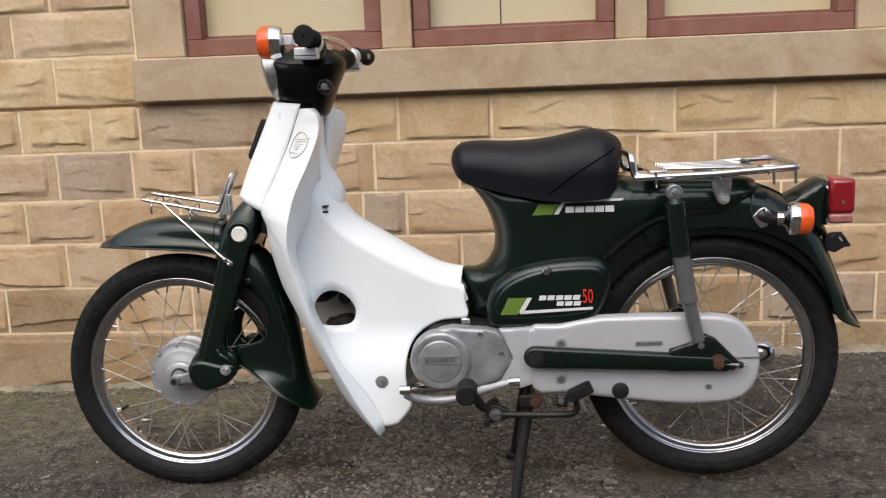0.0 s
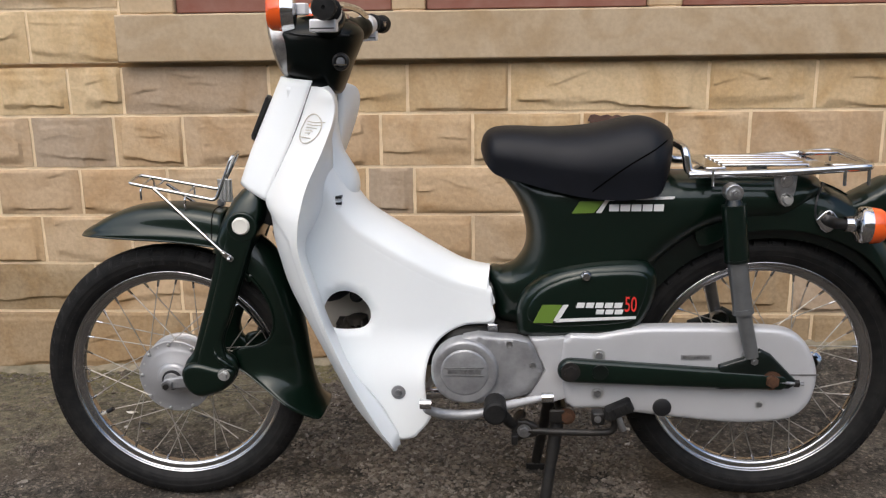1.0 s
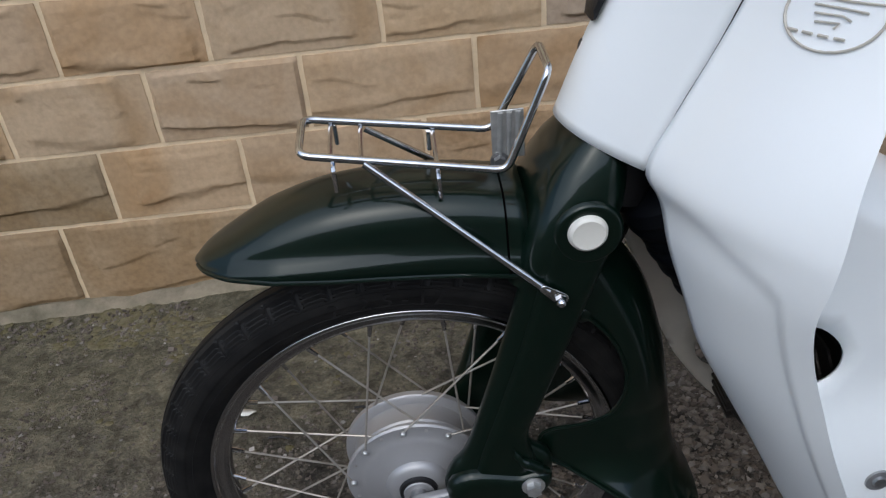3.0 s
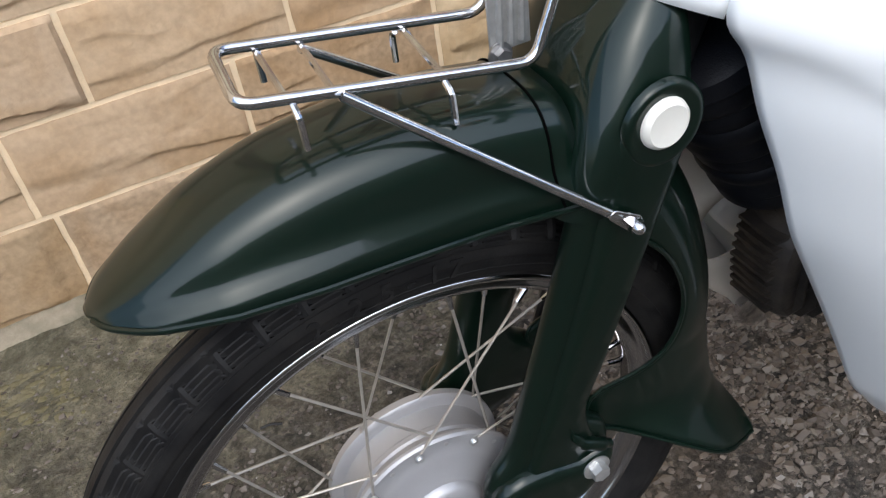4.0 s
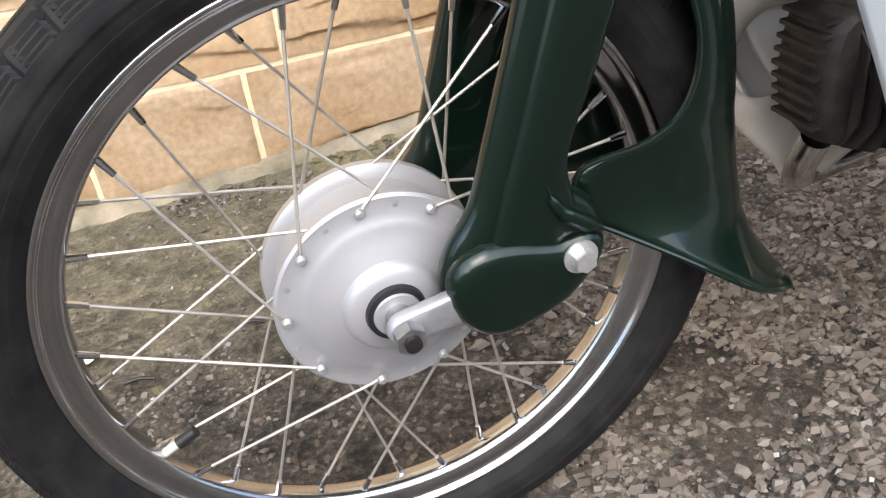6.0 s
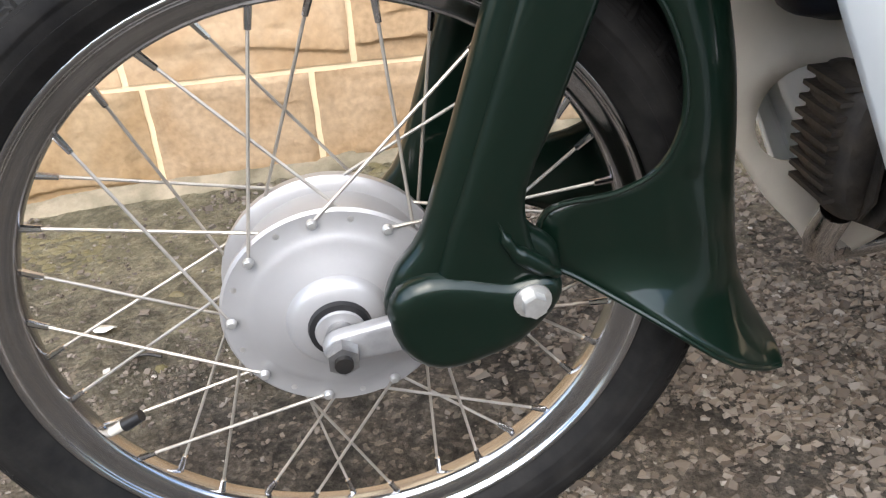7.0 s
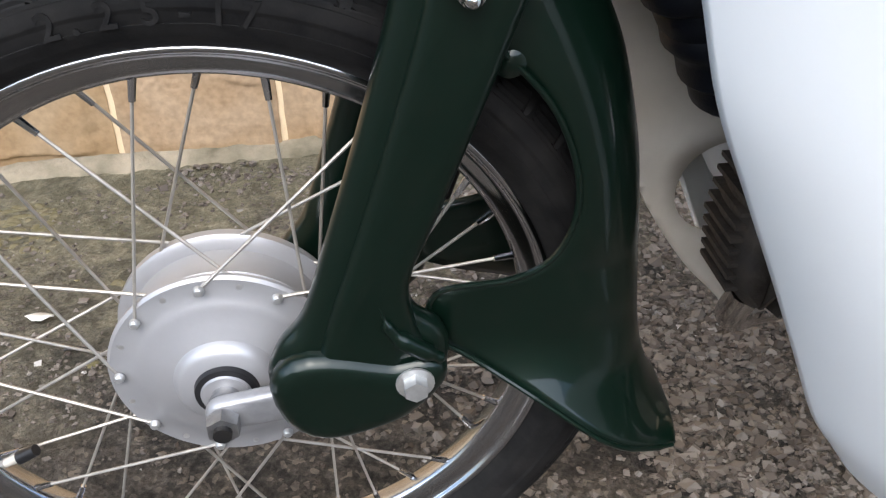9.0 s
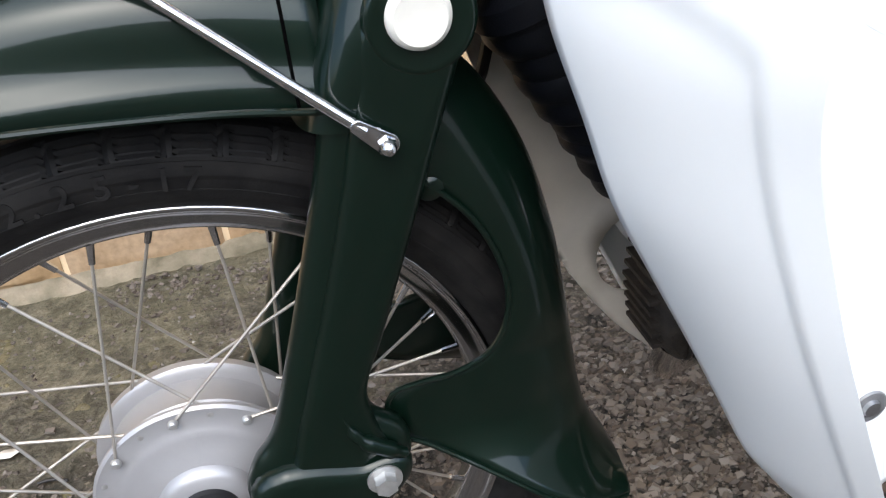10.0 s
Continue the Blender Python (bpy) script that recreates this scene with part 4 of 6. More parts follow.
def val_w(x, z):
    return (0.052 + 0.020 * smoothstep(0.30, 0.20, z) - 0.004 * smoothstep(0.2, 0.13, x)) * (1 - 0.45 * smoothstep(0.225, 0.325, x) * smoothstep(0.30, 0.20, z))


SKIRT = [b for a, b in PAIRS[8:]]


def skirt_flare(x, z):
    """The lower edge of the valance turns outward."""
    d = seg_dist(x, z, SKIRT)
    return 0.020 * max(0.0, 1 - d / 0.034) ** 2 * smoothstep(0.13, 0.24, x)


ridge_pts = spline([(a[0], 0, a[1]) for a, b in PAIRS], 6)
edge_pts = spline([(b[0], 0, b[1]) for a, b in PAIRS], 6)
STEPS = (0, 0.03, 0.07, 0.12, 0.18, 0.25, 0.33, 0.42, 0.52, 0.63, 0.75, 0.88, 1.0)
bm = bmesh.new()
prev = None
for a, b in zip(ridge_pts, edge_pts):
    ln = (b - a).length
    r = min(0.080, 0.95 * ln)
    half = []
    for t in STEPS:
        p = a + (b - a) * t
        u = min(1.0, t * ln / r)
        half.append((p.x, (val_w(p.x, p.z) + skirt_flare(p.x, p.z)) * math.sqrt(1 - (1 - u) ** 2), p.z))
    ring = [bm.verts.new((x, -y, z)) for x, y, z in half[:0:-1]] + [bm.verts.new(v) for v in half]
    if prev:
        for k in range(len(ring) - 1):
            bm.faces.new((prev[k], ring[k], ring[k + 1], prev[k + 1]))
    prev = ring
valance = part("fender_valance", bm, GREEN, bike, "deep dark green rear valance of the mudguard", solid=0.002)
for s in SIDES:
    part("rolled_edge", tube([(v.x, s * (val_w(v.x, v.z) + skirt_flare(v.x, v.z)), v.z) for v in edge_pts[:-1]], 0.0021, 8), GREEN, valance)

for s in SIDES:
    part("pressed_dimple", lathe((0.1665, s * 0.0480, 0.4915), (-0.25, s, 0.1), [(0.0045, 0.0), (0.0040, 0.0035), (0.0026, 0.0065), (0.0, 0.0100)], 18), GREEN, valance)

# small chrome carrier over the front mudguard
rack = part("front_carrier", tube(bend([(0.142, 0.0, 0.735), (0.142, -0.026, 0.733), (0.104, -0.028, 0.645), (-0.072, -0.028, 0.681), (-0.070, 0.026, 0.689), (0.098, 0.028, 0.658), (0.142, 0.026, 0.737), (0.142, 0.0, 0.735)], 0.011), 0.0036, 12), CHROME, bike, "small chrome wire front carrier")
for x, zz in ((-0.046, 0.678), (-0.020, 0.673), (0.044, 0.661)):
    part("cross_bar", tube([(x, -0.028, zz - 0.003), (x, 0.028, zz + 0.004)], 0.0022, 8), CHROME, rack)
for x, y, zz in ((-0.044, -0.030, 0.672), (0.044, -0.030, 0.654), (-0.044, 0.028, 0.680), (0.040, 0.028, 0.664)):
    part("hook", tube(bend([(x, y, zz), (x, y * 1.25, zz - 0.004), (x, y * 1.27, zz - 0.024)], 0.005), 0.0022, 8), CHROME, rack)
part("carrier_plate", boxm(0.096, 0.126, 0.014, 0.016, 0.634, 0.682), ZINC, rack, "bent steel mounting plate", bevel=0.0008)
for x in (0.103, 0.111, 0.119):
    part("plate_rib", tube([(x, 0.0135, 0.638), (x + 0.002, 0.0135, 0.680)], 0.0026, 8), ZINC, rack)
part("carrier_bolt", hexbolt((0.102, 0.0130, 0.633), (0, -1, 0), 0.006, 0.007), STEEL, rack)
for s in SIDES:
    strut = part("carrier_stay", tube([(-0.018, s * 0.034, 0.670), (0.130, s * 0.079, 0.547)], 0.0034, 10), CHROME, rack, "thin chrome diagonal stay")
    part("stay_tab", pillow(capsule(0.126, 0.5505, 0.141, 0.5380, 0.0042, 0.0066), 0.0012, 0.001, s * 0.0795, step=0.006, edge=0.003, smooth=0), CHROME, rack)
    part("stay_nut", hexbolt((0.140, s * 0.0805, 0.5385), (0, s, 0), 0.0056, 0.005, False), CHROME, rack)
    part("acorn_nut", lathe((0.140, s * 0.0855, 0.5385), (0, s, 0), [(0, 0.0048), (0.003, 0.0042), (0.005, 0.0024), (0.0056, 0.0)], 16), CHROME, rack)

# white leg shield: a folded wing on each side, with a flat panel behind the fold
ZS = [0.157, 0.170, 0.185, 0.215, 0.251, 0.310, 0.369, 0.430, 0.485, 0.540, 0.586, 0.625, 0.654, 0.700, 0.755, 0.806, 0.835, 0.852, 0.862, 0.870]
FXS = [0.454, 0.436, 0.419, 0.397, 0.372, 0.344, 0.316, 0.286, 0.260, 0.243, 0.230, 0.224, 0.215, 0.237, 0.266, 0.290, 0.301, 0.308, 0.312, 0.315]
FYS = [0.100, 0.100, 0.100, 0.100, 0.100, 0.100, 0.100, 0.100, 0.099, 0.095, 0.084, 0.073, 0.064, 0.062, 0.062, 0.062, 0.062, 0.062, 0.062, 0.062]
WXS = [0.466, 0.465, 0.462, 0.446, 0.428, 0.400, 0.374, 0.350, 0.332, 0.315, 0.306, 0.309, 0.314, 0.326, 0.350, 0.369, 0.374, 0.371, 0.363, 0.345]
WYS = [0.135, 0.158, 0.170, 0.182, 0.190, 0.199, 0.204, 0.204, 0.203, 0.203, 0.208, 0.214, 0.212, 0.198, 0.176, 0.159, 0.153, 0.150, 0.138, 0.115]


CREST = [(0.352, 0.720), (0.372, 0.690), (0.389, 0.660), (0.420, 0.625), (0.496, 0.577), (0.581, 0.527), (0.620, 0.512), (0.652, 0.506)]


def panel_y(x, z):
    """The flat side of the shield behind the fold, rounding over towards the crest of the frame cover."""
    y = 0.080 + 0.026 * smoothstep(0.40, 0.28, z)
    y = y - 0.024 * smoothstep(0.46, 0.62, x) * smoothstep(0.28, 0.38, z)
    u = min(1.0, seg_dist(x, z, CREST) / 0.052)
    return -y * math.sqrt(max(0.0, 1 - (1 - u) ** 2)) * (1 - 0.22 * smoothstep(0.75, 0.25, u))


def shield_edge(z):
    f = Vector((interp(z, ZS, FXS), -interp(z, ZS, FYS), z))
    w = Vector((interp(z, ZS, WXS), -interp(z, ZS, WYS), z))
    return f, w


def fold_back(z):
    """Where the fold has come back to the panel."""
    low = smoothstep(0.66, 0.55, z)
    under = 0.034 * smoothstep(0.22, 0.36, z)
    return (interp(z, ZS, WXS) + 0.006 - under) * low + (1 - low) * 0.347


def shield_wing(s):
    """One strip from the front edge out to the fold, and round it back to the panel."""
    zs = [p.z for p in spline([(0, 0, z) for z in ZS], 5)]
    zs = [zs[0]] + [a for a, b in zip(zs[1:], zs) if a - b > 1e-4]
    fs = spline([shield_edge(z)[0] for z in ZS], 5)
    ws = spline([shield_edge(z)[1] for z in ZS], 5)
    bm = bmesh.new()
    prev = None
    for f, w in zip(fs, ws):
        out = (w - f)
        nrm = Vector((out.y, -out.x, 0)).normalized()
        if nrm.x > 0:
            nrm = -nrm
        row = []
        dent = 0.0029 * smoothstep(0.650, 0.610, f.z)
        crease = 0.81 - 0.55 * smoothstep(0.590, 0.645, f.z)
        for u in (0, 0.05, 0.10, 0.15, 0.20, 0.25, 0.30, 0.35, 0.40, 0.45, 0.50, 0.55, 0.60, 0.64, 0.68, 0.72, 0.75, 0.775, 0.80, 0.825, 0.86, 0.90, 0.95, 1.0):
            inset = dent * smoothstep(crease + 0.02, crease - 0.02, u)
            row.append(f + out * u + nrm * (0.030 * out.length / 0.1 * u * (1 - u) - inset))
        low = smoothstep(0.66, 0.55, w.z)
        ex = fold_back(w.z)
        ey = panel_y(ex, w.z) * low + (1 - low) * -0.042
        for k, (a, b) in enumerate(((-0.04, 0.03), (-0.02, 0.12), (0.06, 0.32), (0.28, 0.62), (0.62, 0.86), (1.0, 1.0))):
            row.append(Vector((w.x + (ex - w.x) * a, w.y + (ey - w.y) * b, w.z)))
        ring = [bm.verts.new((v.x, v.y * -s, v.z)) for v in row]
        if prev:
            for k in range(len(ring) - 1):
                bm.faces.new((prev[k], ring[k], ring[k + 1], prev[k + 1]))
        prev = ring
    return bm


SHEET = [(fold_back(z) - 0.004 - 0.014 * smoothstep(0.45, 0.58, z), z) for z in (0.665, 0.645, 0.625, 0.60, 0.55, 0.50, 0.45, 0.40, 0.35, 0.30, 0.25, 0.20, 0.170)]
SHEET += [(0.496, 0.172), (0.510, 0.184), (0.534, 0.216), (0.526, 0.250), (0.524, 0.300), (0.534, 0.345), (0.560, 0.376), (0.604, 0.396), (0.660, 0.402), (0.656, 0.440), (0.654, 0.474), (0.620, 0.482), (0.575, 0.498), (0.489, 0.545), (0.415, 0.592), (0.380, 0.624), (0.352, 0.662)]
HOLE = [(0.323, 0.426), (0.327, 0.448), (0.342, 0.466), (0.364, 0.473), (0.388, 0.467), (0.407, 0.449), (0.416, 0.430), (0.413, 0.410), (0.396, 0.396), (0.350, 0.394), (0.330, 0.405)]
hole = densify(HOLE, 0.006, smooth=3)
shield = part("leg_shield", shield_wing(-1), WHITE, bike, "glossy white plastic leg shield", solid=0.0035)
part("shield_wing", shield_wing(1), WHITE, shield, solid=0.0035)
for s in SIDES:
    part("shield_panel", sheet(SHEET, panel_y, holes=[hole], mirror=s > 0), WHITE, shield, solid=0.0035)
INNER = [(0.402, 0.188), (0.383, 0.216), (0.346, 0.256), (0.308, 0.312), (0.283, 0.365), (0.258, 0.430), (0.236, 0.500), (0.216, 0.560), (0.206, 0.640), (0.300, 0.690), (0.400, 0.590), (0.530, 0.480), (0.530, 0.250), (0.470, 0.205), (0.425, 0.184)]
part("inner_panel", sheet(INNER, lambda x, z: -0.073, holes=[circle(0.369, 0.326, 0.041, 30)], mirror=True), SHADECREAM, shield, "inner panel of the far leg shield, shade and warm bounce in its cream colour", solid=0.003)
part("choke_lever", lathe((0.372, 0.030, 0.432), (0, -1, 0), [(0, 0.016), (0.006, 0.015), (0.008, 0.008), (0.014, 0.007), (0.014, 0.0)], 20), BLACK, shield, "dark choke lever behind the cut-out")
BACK = [(0.300, 0.700), (0.345, 0.712), (0.372, 0.702), (0.388, 0.682), (0.389, 0.660), (0.420, 0.625), (0.496, 0.577), (0.581, 0.527), (0.620, 0.512), (0.647, 0.508), (0.654, 0.478), (0.660, 0.440), (0.560, 0.460), (0.44, 0.535), (0.36, 0.60)]


def back_w(x, z):
    return 0.0765 - 0.024 * smoothstep(0.46, 0.62, x) - 0.026 * smoothstep(0.60, 0.68, z)


part("cover_liner", relax(pillow([(x - 0.003, z - 0.007) for x, z in BACK], 0.1, 0.058, 0, ridge=[(x - 0.003, z - 0.007) for x, z in BACK[1:10]], step=0.013, edge=0.006, wfun=lambda x, z: back_w(x, z) - 0.010, smooth=4), 3), WHITE, shield, solid=0.003)
# the rounded crest between the two panels, swept along its line
bm = bmesh.new()
crest = spline([(x, 0, z) for x, z in CREST], 8)
prev = None
for k, c in enumerate(crest):
    d = (crest[min(k + 1, len(crest) - 1)] - crest[max(k - 1, 0)]).normalized()
    inward = Vector((d.z, 0, -d.x))
    if inward.z > 0:
        inward = -inward
    ring = []
    for j in range(-24, 25):
        a = math.pi / 2 * abs(j) / 24
        u = 1 - math.cos(a)
        q = c + inward * (0.052 * u)
        half = 0.080 + 0.026 * smoothstep(0.40, 0.28, q.z) - 0.024 * smoothstep(0.46, 0.62, q.x) * smoothstep(0.28, 0.38, q.z)
        w = half * math.sin(a) * (1 - 0.06 * smoothstep(0.75, 0.25, u)) + 0.0022 * smoothstep(1.0, 0.62, u)
        ring.append(bm.verts.new((q.x, math.copysign(w, j) if j else 0.0, q.z)))
    if prev:
        for j in range(48):
            bm.faces.new((prev[j], ring[j], ring[j + 1], prev[j + 1]))
    prev = ring
part("backbone_cover", bm, WHITE, shield, "white cover over the frame")
# the column between the wings
bm = bmesh.new()
prev = None
for v in spline([(0.386, 0, 0.640), (0.391, 0, 0.668), (0.388, 0, 0.694), (0.374, 0, 0.720), (0.359, 0, 0.748), (0.352, 0, 0.785), (0.352, 0, 0.830), (0.349, 0, 0.868)], 5):
    ring = []
    for k in range(25):
        a = math.pi * (k / 24 - 0.5)
        hw = 0.050 + 0.010 * smoothstep(0.72, 0.66, v.z)
        ring.append(bm.verts.new((v.x - 0.085 * (1 - abs(math.cos(a)) ** 0.8), hw * math.copysign(abs(math.sin(a)) ** 0.8, a), v.z)))
    if prev:
        for k in range(24):
            bm.faces.new((prev[k], ring[k], ring[k + 1], prev[k + 1]))
    prev = ring
part("column_cover", bm, WHITE, shield, "white steering column cover", solid=0.003)
# front cover below the headlamp
CF = spline([(0.150, 0, 0.680), (0.166, 0, 0.720), (0.182, 0, 0.757), (0.212, 0, 0.820), (0.244, 0, 0.887)], 5)
CS = spline([(0.214, 0, 0.650), (0.237, 0, 0.700), (0.266, 0, 0.755), (0.291, 0, 0.812), (0.318, 0, 0.880)], 5)
bm = bmesh.new()
prev = None
for c, e in zip(CF, CS):
    ring = []
    for k in range(33):
        a = radians(66) * (k / 16 - 1)
        u = (1 - math.cos(a)) / (1 - math.cos(radians(66)))
        ring.append(bm.verts.new((c.x + (e.x - c.x) * u, 0.0635 * math.sin(a) / math.sin(radians(66)), c.z + (e.z - c.z) * u)))
    if prev:
        for k in range(32):
            bm.faces.new((prev[k], ring[k], ring[k + 1], prev[k + 1]))
    prev = ring
cover = part("front_cover", bm, WHITE, shield, "white front cover below the headlamp", solid=0.003)
for s in SIDES:
    part("seam", tube([(v.x + 0.001, s * 0.0625, v.z) for v in CS], 0.0012, 6), BLACK, shield)
part("screw_recess", lathe((0.1755, 0.008, 0.738), (-1, 0, 0.4), [(0, 0.0045), (0.0012, 0.005), (0.0012, 0.0)], 16), BLACK, cover, "small dark screw hole")
part("front_badge", pillow([(0.214, 0.852), (0.176, 0.768), (0.182, 0.760), (0.224, 0.848)], 0.014, 0.003, 0, step=0.01, edge=0.006, smooth=0), BLACK, cover, "black badge strip on the front cover")
def wing_point(u, z, lift=0.0014):
    f, w = shield_edge(z)
    out = w - f
    nrm = Vector((out.y, -out.x, 0)).normalized()
    return f + out * u + nrm * (0.030 * out.length / 0.1 * u * (1 - u) + lift)


eu, ez = 0.56, 0.796
bm = bmesh.new()
ring = [wing_point(eu + 0.27 * math.cos(k * math.tau / 36), ez + 0.026 * math.sin(k * math.tau / 36)) for k in range(36)]
tube(ring, 0.0011, 6, bm, closed=True)
emblem = part("emblem", bm, GOLD, shield, "faded round grey-gold emblem")
for k in range(5):
    tube_pts = [wing_point(eu - 0.16 + 0.02 * k, ez + 0.012 - 0.0052 * k), wing_point(eu + 0.05, ez + 0.011 - 0.0046 * k), wing_point(eu + 0.31 - 0.07 * k, ez + 0.013 - 0.006 * k)]
    part("emblem_bar", tube(tube_pts, 0.0009, 5), GOLD, emblem)
for k in range(4):
    part("emblem_bar", tube([wing_point(eu - 0.20 + 0.085 * k, ez - 0.0165), wing_point(eu - 0.145 + 0.085 * k, ez - 0.0165)], 0.0012, 5), GOLD, emblem)
for x, z in ((0.470, 0.2705),):
    y = panel_y(x, z)
    part("washer", lathe((x, y, z), (0, -1, 0), [(0, 0.0145), (0.002, 0.0138), (0.002, 0.0)], 28), ALLOY, shield, "grey round washer")
    part("screw", lathe((x, y - 0.002, z), (0, -1, 0), [(0, 0.0075), (0.003, 0.0065), (0.0038, 0.0)], 20), STEEL, shield)
for z in (0.657, 0.645):
    part("vent_slot", boxm(0.355, 0.366, -0.0785, -0.046, z, z + 0.0042), BLACK, shield)
part("column_screw", lathe((0.334, -0.0535, 0.690), (0, -1, 0), [(0, 0.011), (0.003, 0.0095), (0.004, 0.0)], 20), ALLOY, shield, "grey plug")
part("shield_clip", boxm(0.647, 0.668, -0.072, -0.058, 0.385, 0.402), CHROME, shield, "bright metal clip", bevel=0.002)
part("clip_bolt", hexbolt((0.658, -0.072, 0.390), (0, -1, 0), 0.0065, 0.006), STEEL, shield)

# handlebar cover and controls
NAC = [(0.240, 0.985), (0.242, 0.945), (0.252, 0.908), (0.262, 0.886), (0.300, 0.868), (0.335, 0.856), (0.360, 0.852), (0.374, 0.876), (0.390, 0.915), (0.405, 0.948), (0.407, 0.972), (0.385, 0.990), (0.340, 1.000), (0.285, 0.998)]
nac = part("handlebar_cover", pillow(NAC, 0.074, 0.045, 0, step=0.013, edge=0.007), NACELLE, bike, "glossy black-green handlebar cover")
# chrome rim in grey steel: the dark reflection is in the colour
part("headlight_rim", lathe((0.258, 0, 0.950), (-1, 0, -0.22), [(-0.02, 0.066), (0.0, 0.073), (0.010, 0.072), (0.016, 0.064), (0.012, 0.060)], 48), STEEL, nac, "chrome headlamp rim, dark reflection in its grey colour")
part("headlight_lens", lathe((0.258, 0, 0.950), (-1, 0, -0.22), [(0.011, 0.061), (0.020, 0.045), (0.025, 0.02), (0.026, 0.0)], 40), mat("lamp_glass", (0.25, 0.26, 0.27), 0.08, 0.3, 0.5), nac, "clear headlamp lens")
part("ignition_lock", lathe((0.374, -0.062, 0.914), (0, -1, 0), [(0, 0.017), (0.008, 0.016), (0.010, 0.012), (0.007, 0.010), (0.007, 0.0)], 28), CASTBLACK, nac, "dark ignition lock")
part("lock_flap", lathe((0.374, -0.070, 0.914), (0, -1, 0), [(0, 0.0085), (0.003, 0.007), (0.004, 0.0)], 16), ALLOY, nac)
part("lock_slot", boxm(0.362, 0.386, -0.0745, -0.070, 0.9075, 0.9100), CHROME, nac)
part("cover_seam", tube([(0.268, -0.072, 0.972), (0.300, -0.0745, 0.964), (0.350, -0.0745, 0.962), (0.392, -0.066, 0.962)], 0.0012, 6, round_=4), BLACK, nac)
for s in SIDES:
    dx, dz = (0.026, -0.014) if s > 0 else (0.008, 0)
    part("handlebar", tube([(0.345, s * 0.06, 0.992), (0.350 + dx / 2, s * 0.12, 0.998 + dz), (0.372 + dx, s * 0.18, 1.004 + dz), (0.386 + dx, s * 0.26, 1.003 + dz)], 0.011, 14, round_=5), CHROME, nac, "chrome handlebar tube")
    part("bar_shroud", tube([(0.345, s * 0.045, 0.980), (0.358 + dx / 2, s * 0.100, 0.988 + dz), (0.368 + dx, s * 0.138, 0.994 + dz)], [0.027, 0.024, 0.019], 16, round_=4), NACELLE, nac, "black-green bar shroud")
    part("switch_housing", lathe((0.364 + dx, s * 0.140, 0.999 + dz), (0.08, s, 0.01), [(0, 0.012), (0.002, 0.0205), (0.040, 0.0205), (0.042, 0.012)], 24), SKYCHROME, nac, "bright switch housing")
    part("switch_block", boxm(0.339 + dx, 0.384 + dx, s * 0.196 - 0.016, s * 0.196 + 0.016, 0.966 + dz, 0.988 + dz), SKYCHROME, nac, "chrome switch block, reflected sky in its pale colour", bevel=0.003)
    part("switch_line", boxm(0.341 + dx, 0.382 + dx, s * 0.196 - 0.0165, s * 0.196 + 0.0165, 0.9715 + dz, 0.9735 + dz), CASTBLACK, nac)
    part("lamp_bracket", boxm(0.318, 0.336, s * 0.165 - 0.014, s * 0.165 + 0.014, 0.996, 1.016), SKYCHROME, nac, bevel=0.002)
    grip = part("grip", lathe((0.372 + dx, s * 0.190, 1.003 + dz), (0.09, s, 0), [(0, 0.012), (0.001, 0.0195), (0.005, 0.0200), (0.008, 0.0165), (0.090, 0.0170), (0.104, 0.0190), (0.112, 0.0205), (0.117, 0.0180), (0.118, 0.003), (0.115, 0.002), (0.115, 0)], 28), RUBBER, nac, "black rubber handgrip")
    for k in range(9):
        part("grip_ring", lathe((0.372 + dx + 0.09 * (0.014 + 0.009 * k), s * (0.190 + 0.014 + 0.009 * k), 1.003 + dz), (0.09, s, 0), [(-0.0015, 0.0160), (0, 0.0182), (0.0015, 0.0160)], 20), RUBBER, grip)
    ind = part("indicator", lathe((0.318, s * 0.172, 1.002), (-1, s * 0.1, 0), [(0, 0.012), (0.003, 0.030), (0.018, 0.034), (0.024, 0.034)], 36), CHROME, nac, "front indicator, chrome body")
    part("indicator_lens", lathe((0.296, s * 0.174, 1.002), (-1, s * 0.1, 0), [(0, 0.0335), (0.020, 0.032), (0.027, 0.026), (0.029, 0.0)], 36), ORANGE, ind, "orange indicator lens")
part("brake_lever", tube([(0.352, 0.075, 0.990), (0.330, 0.13, 0.985), (0.322, 0.24, 0.982)], 0.0045, 8, round_=4), CHROME, nac)
part("top_trim", tube([(0.340, -0.070, 1.010), (0.368, -0.020, 1.018), (0.392, 0.040, 1.012), (0.404, 0.090, 0.998)], [0.004, 0.0065, 0.0065, 0.004], 10, round_=6), CHROME, nac, "bright curved trim on the top")
part("speedometer_rim", lathe((0.335, 0, 1.000), (0.15, 0, 1), [(0, 0.048), (0.008, 0.046), (0.011, 0.038), (0.008, 0.0)], 36), CHROME, nac)
part("cable", tube([(0.330, -0.03, 0.885), (0.295, -0.045, 0.80), (0.262, -0.04, 0.70), (0.262, -0.035, 0.62), (0.290, -0.03, 0.52)], 0.005, 8, round_=6), BLACK, bike, "black control cable")
part("cable", tube([(0.320, 0.04, 0.885), (0.285, 0.045, 0.78), (0.250, 0.04, 0.66), (0.230, 0.045, 0.52), (0.170, 0.062, 0.40), (0.12, 0.06, 0.28), (0.05, 0.05, 0.25)], 0.0045, 8, round_=6), BLACK, bike, "black speedometer cable")
boot = [(-0.004, 0.0), (0.0, 0.040)]
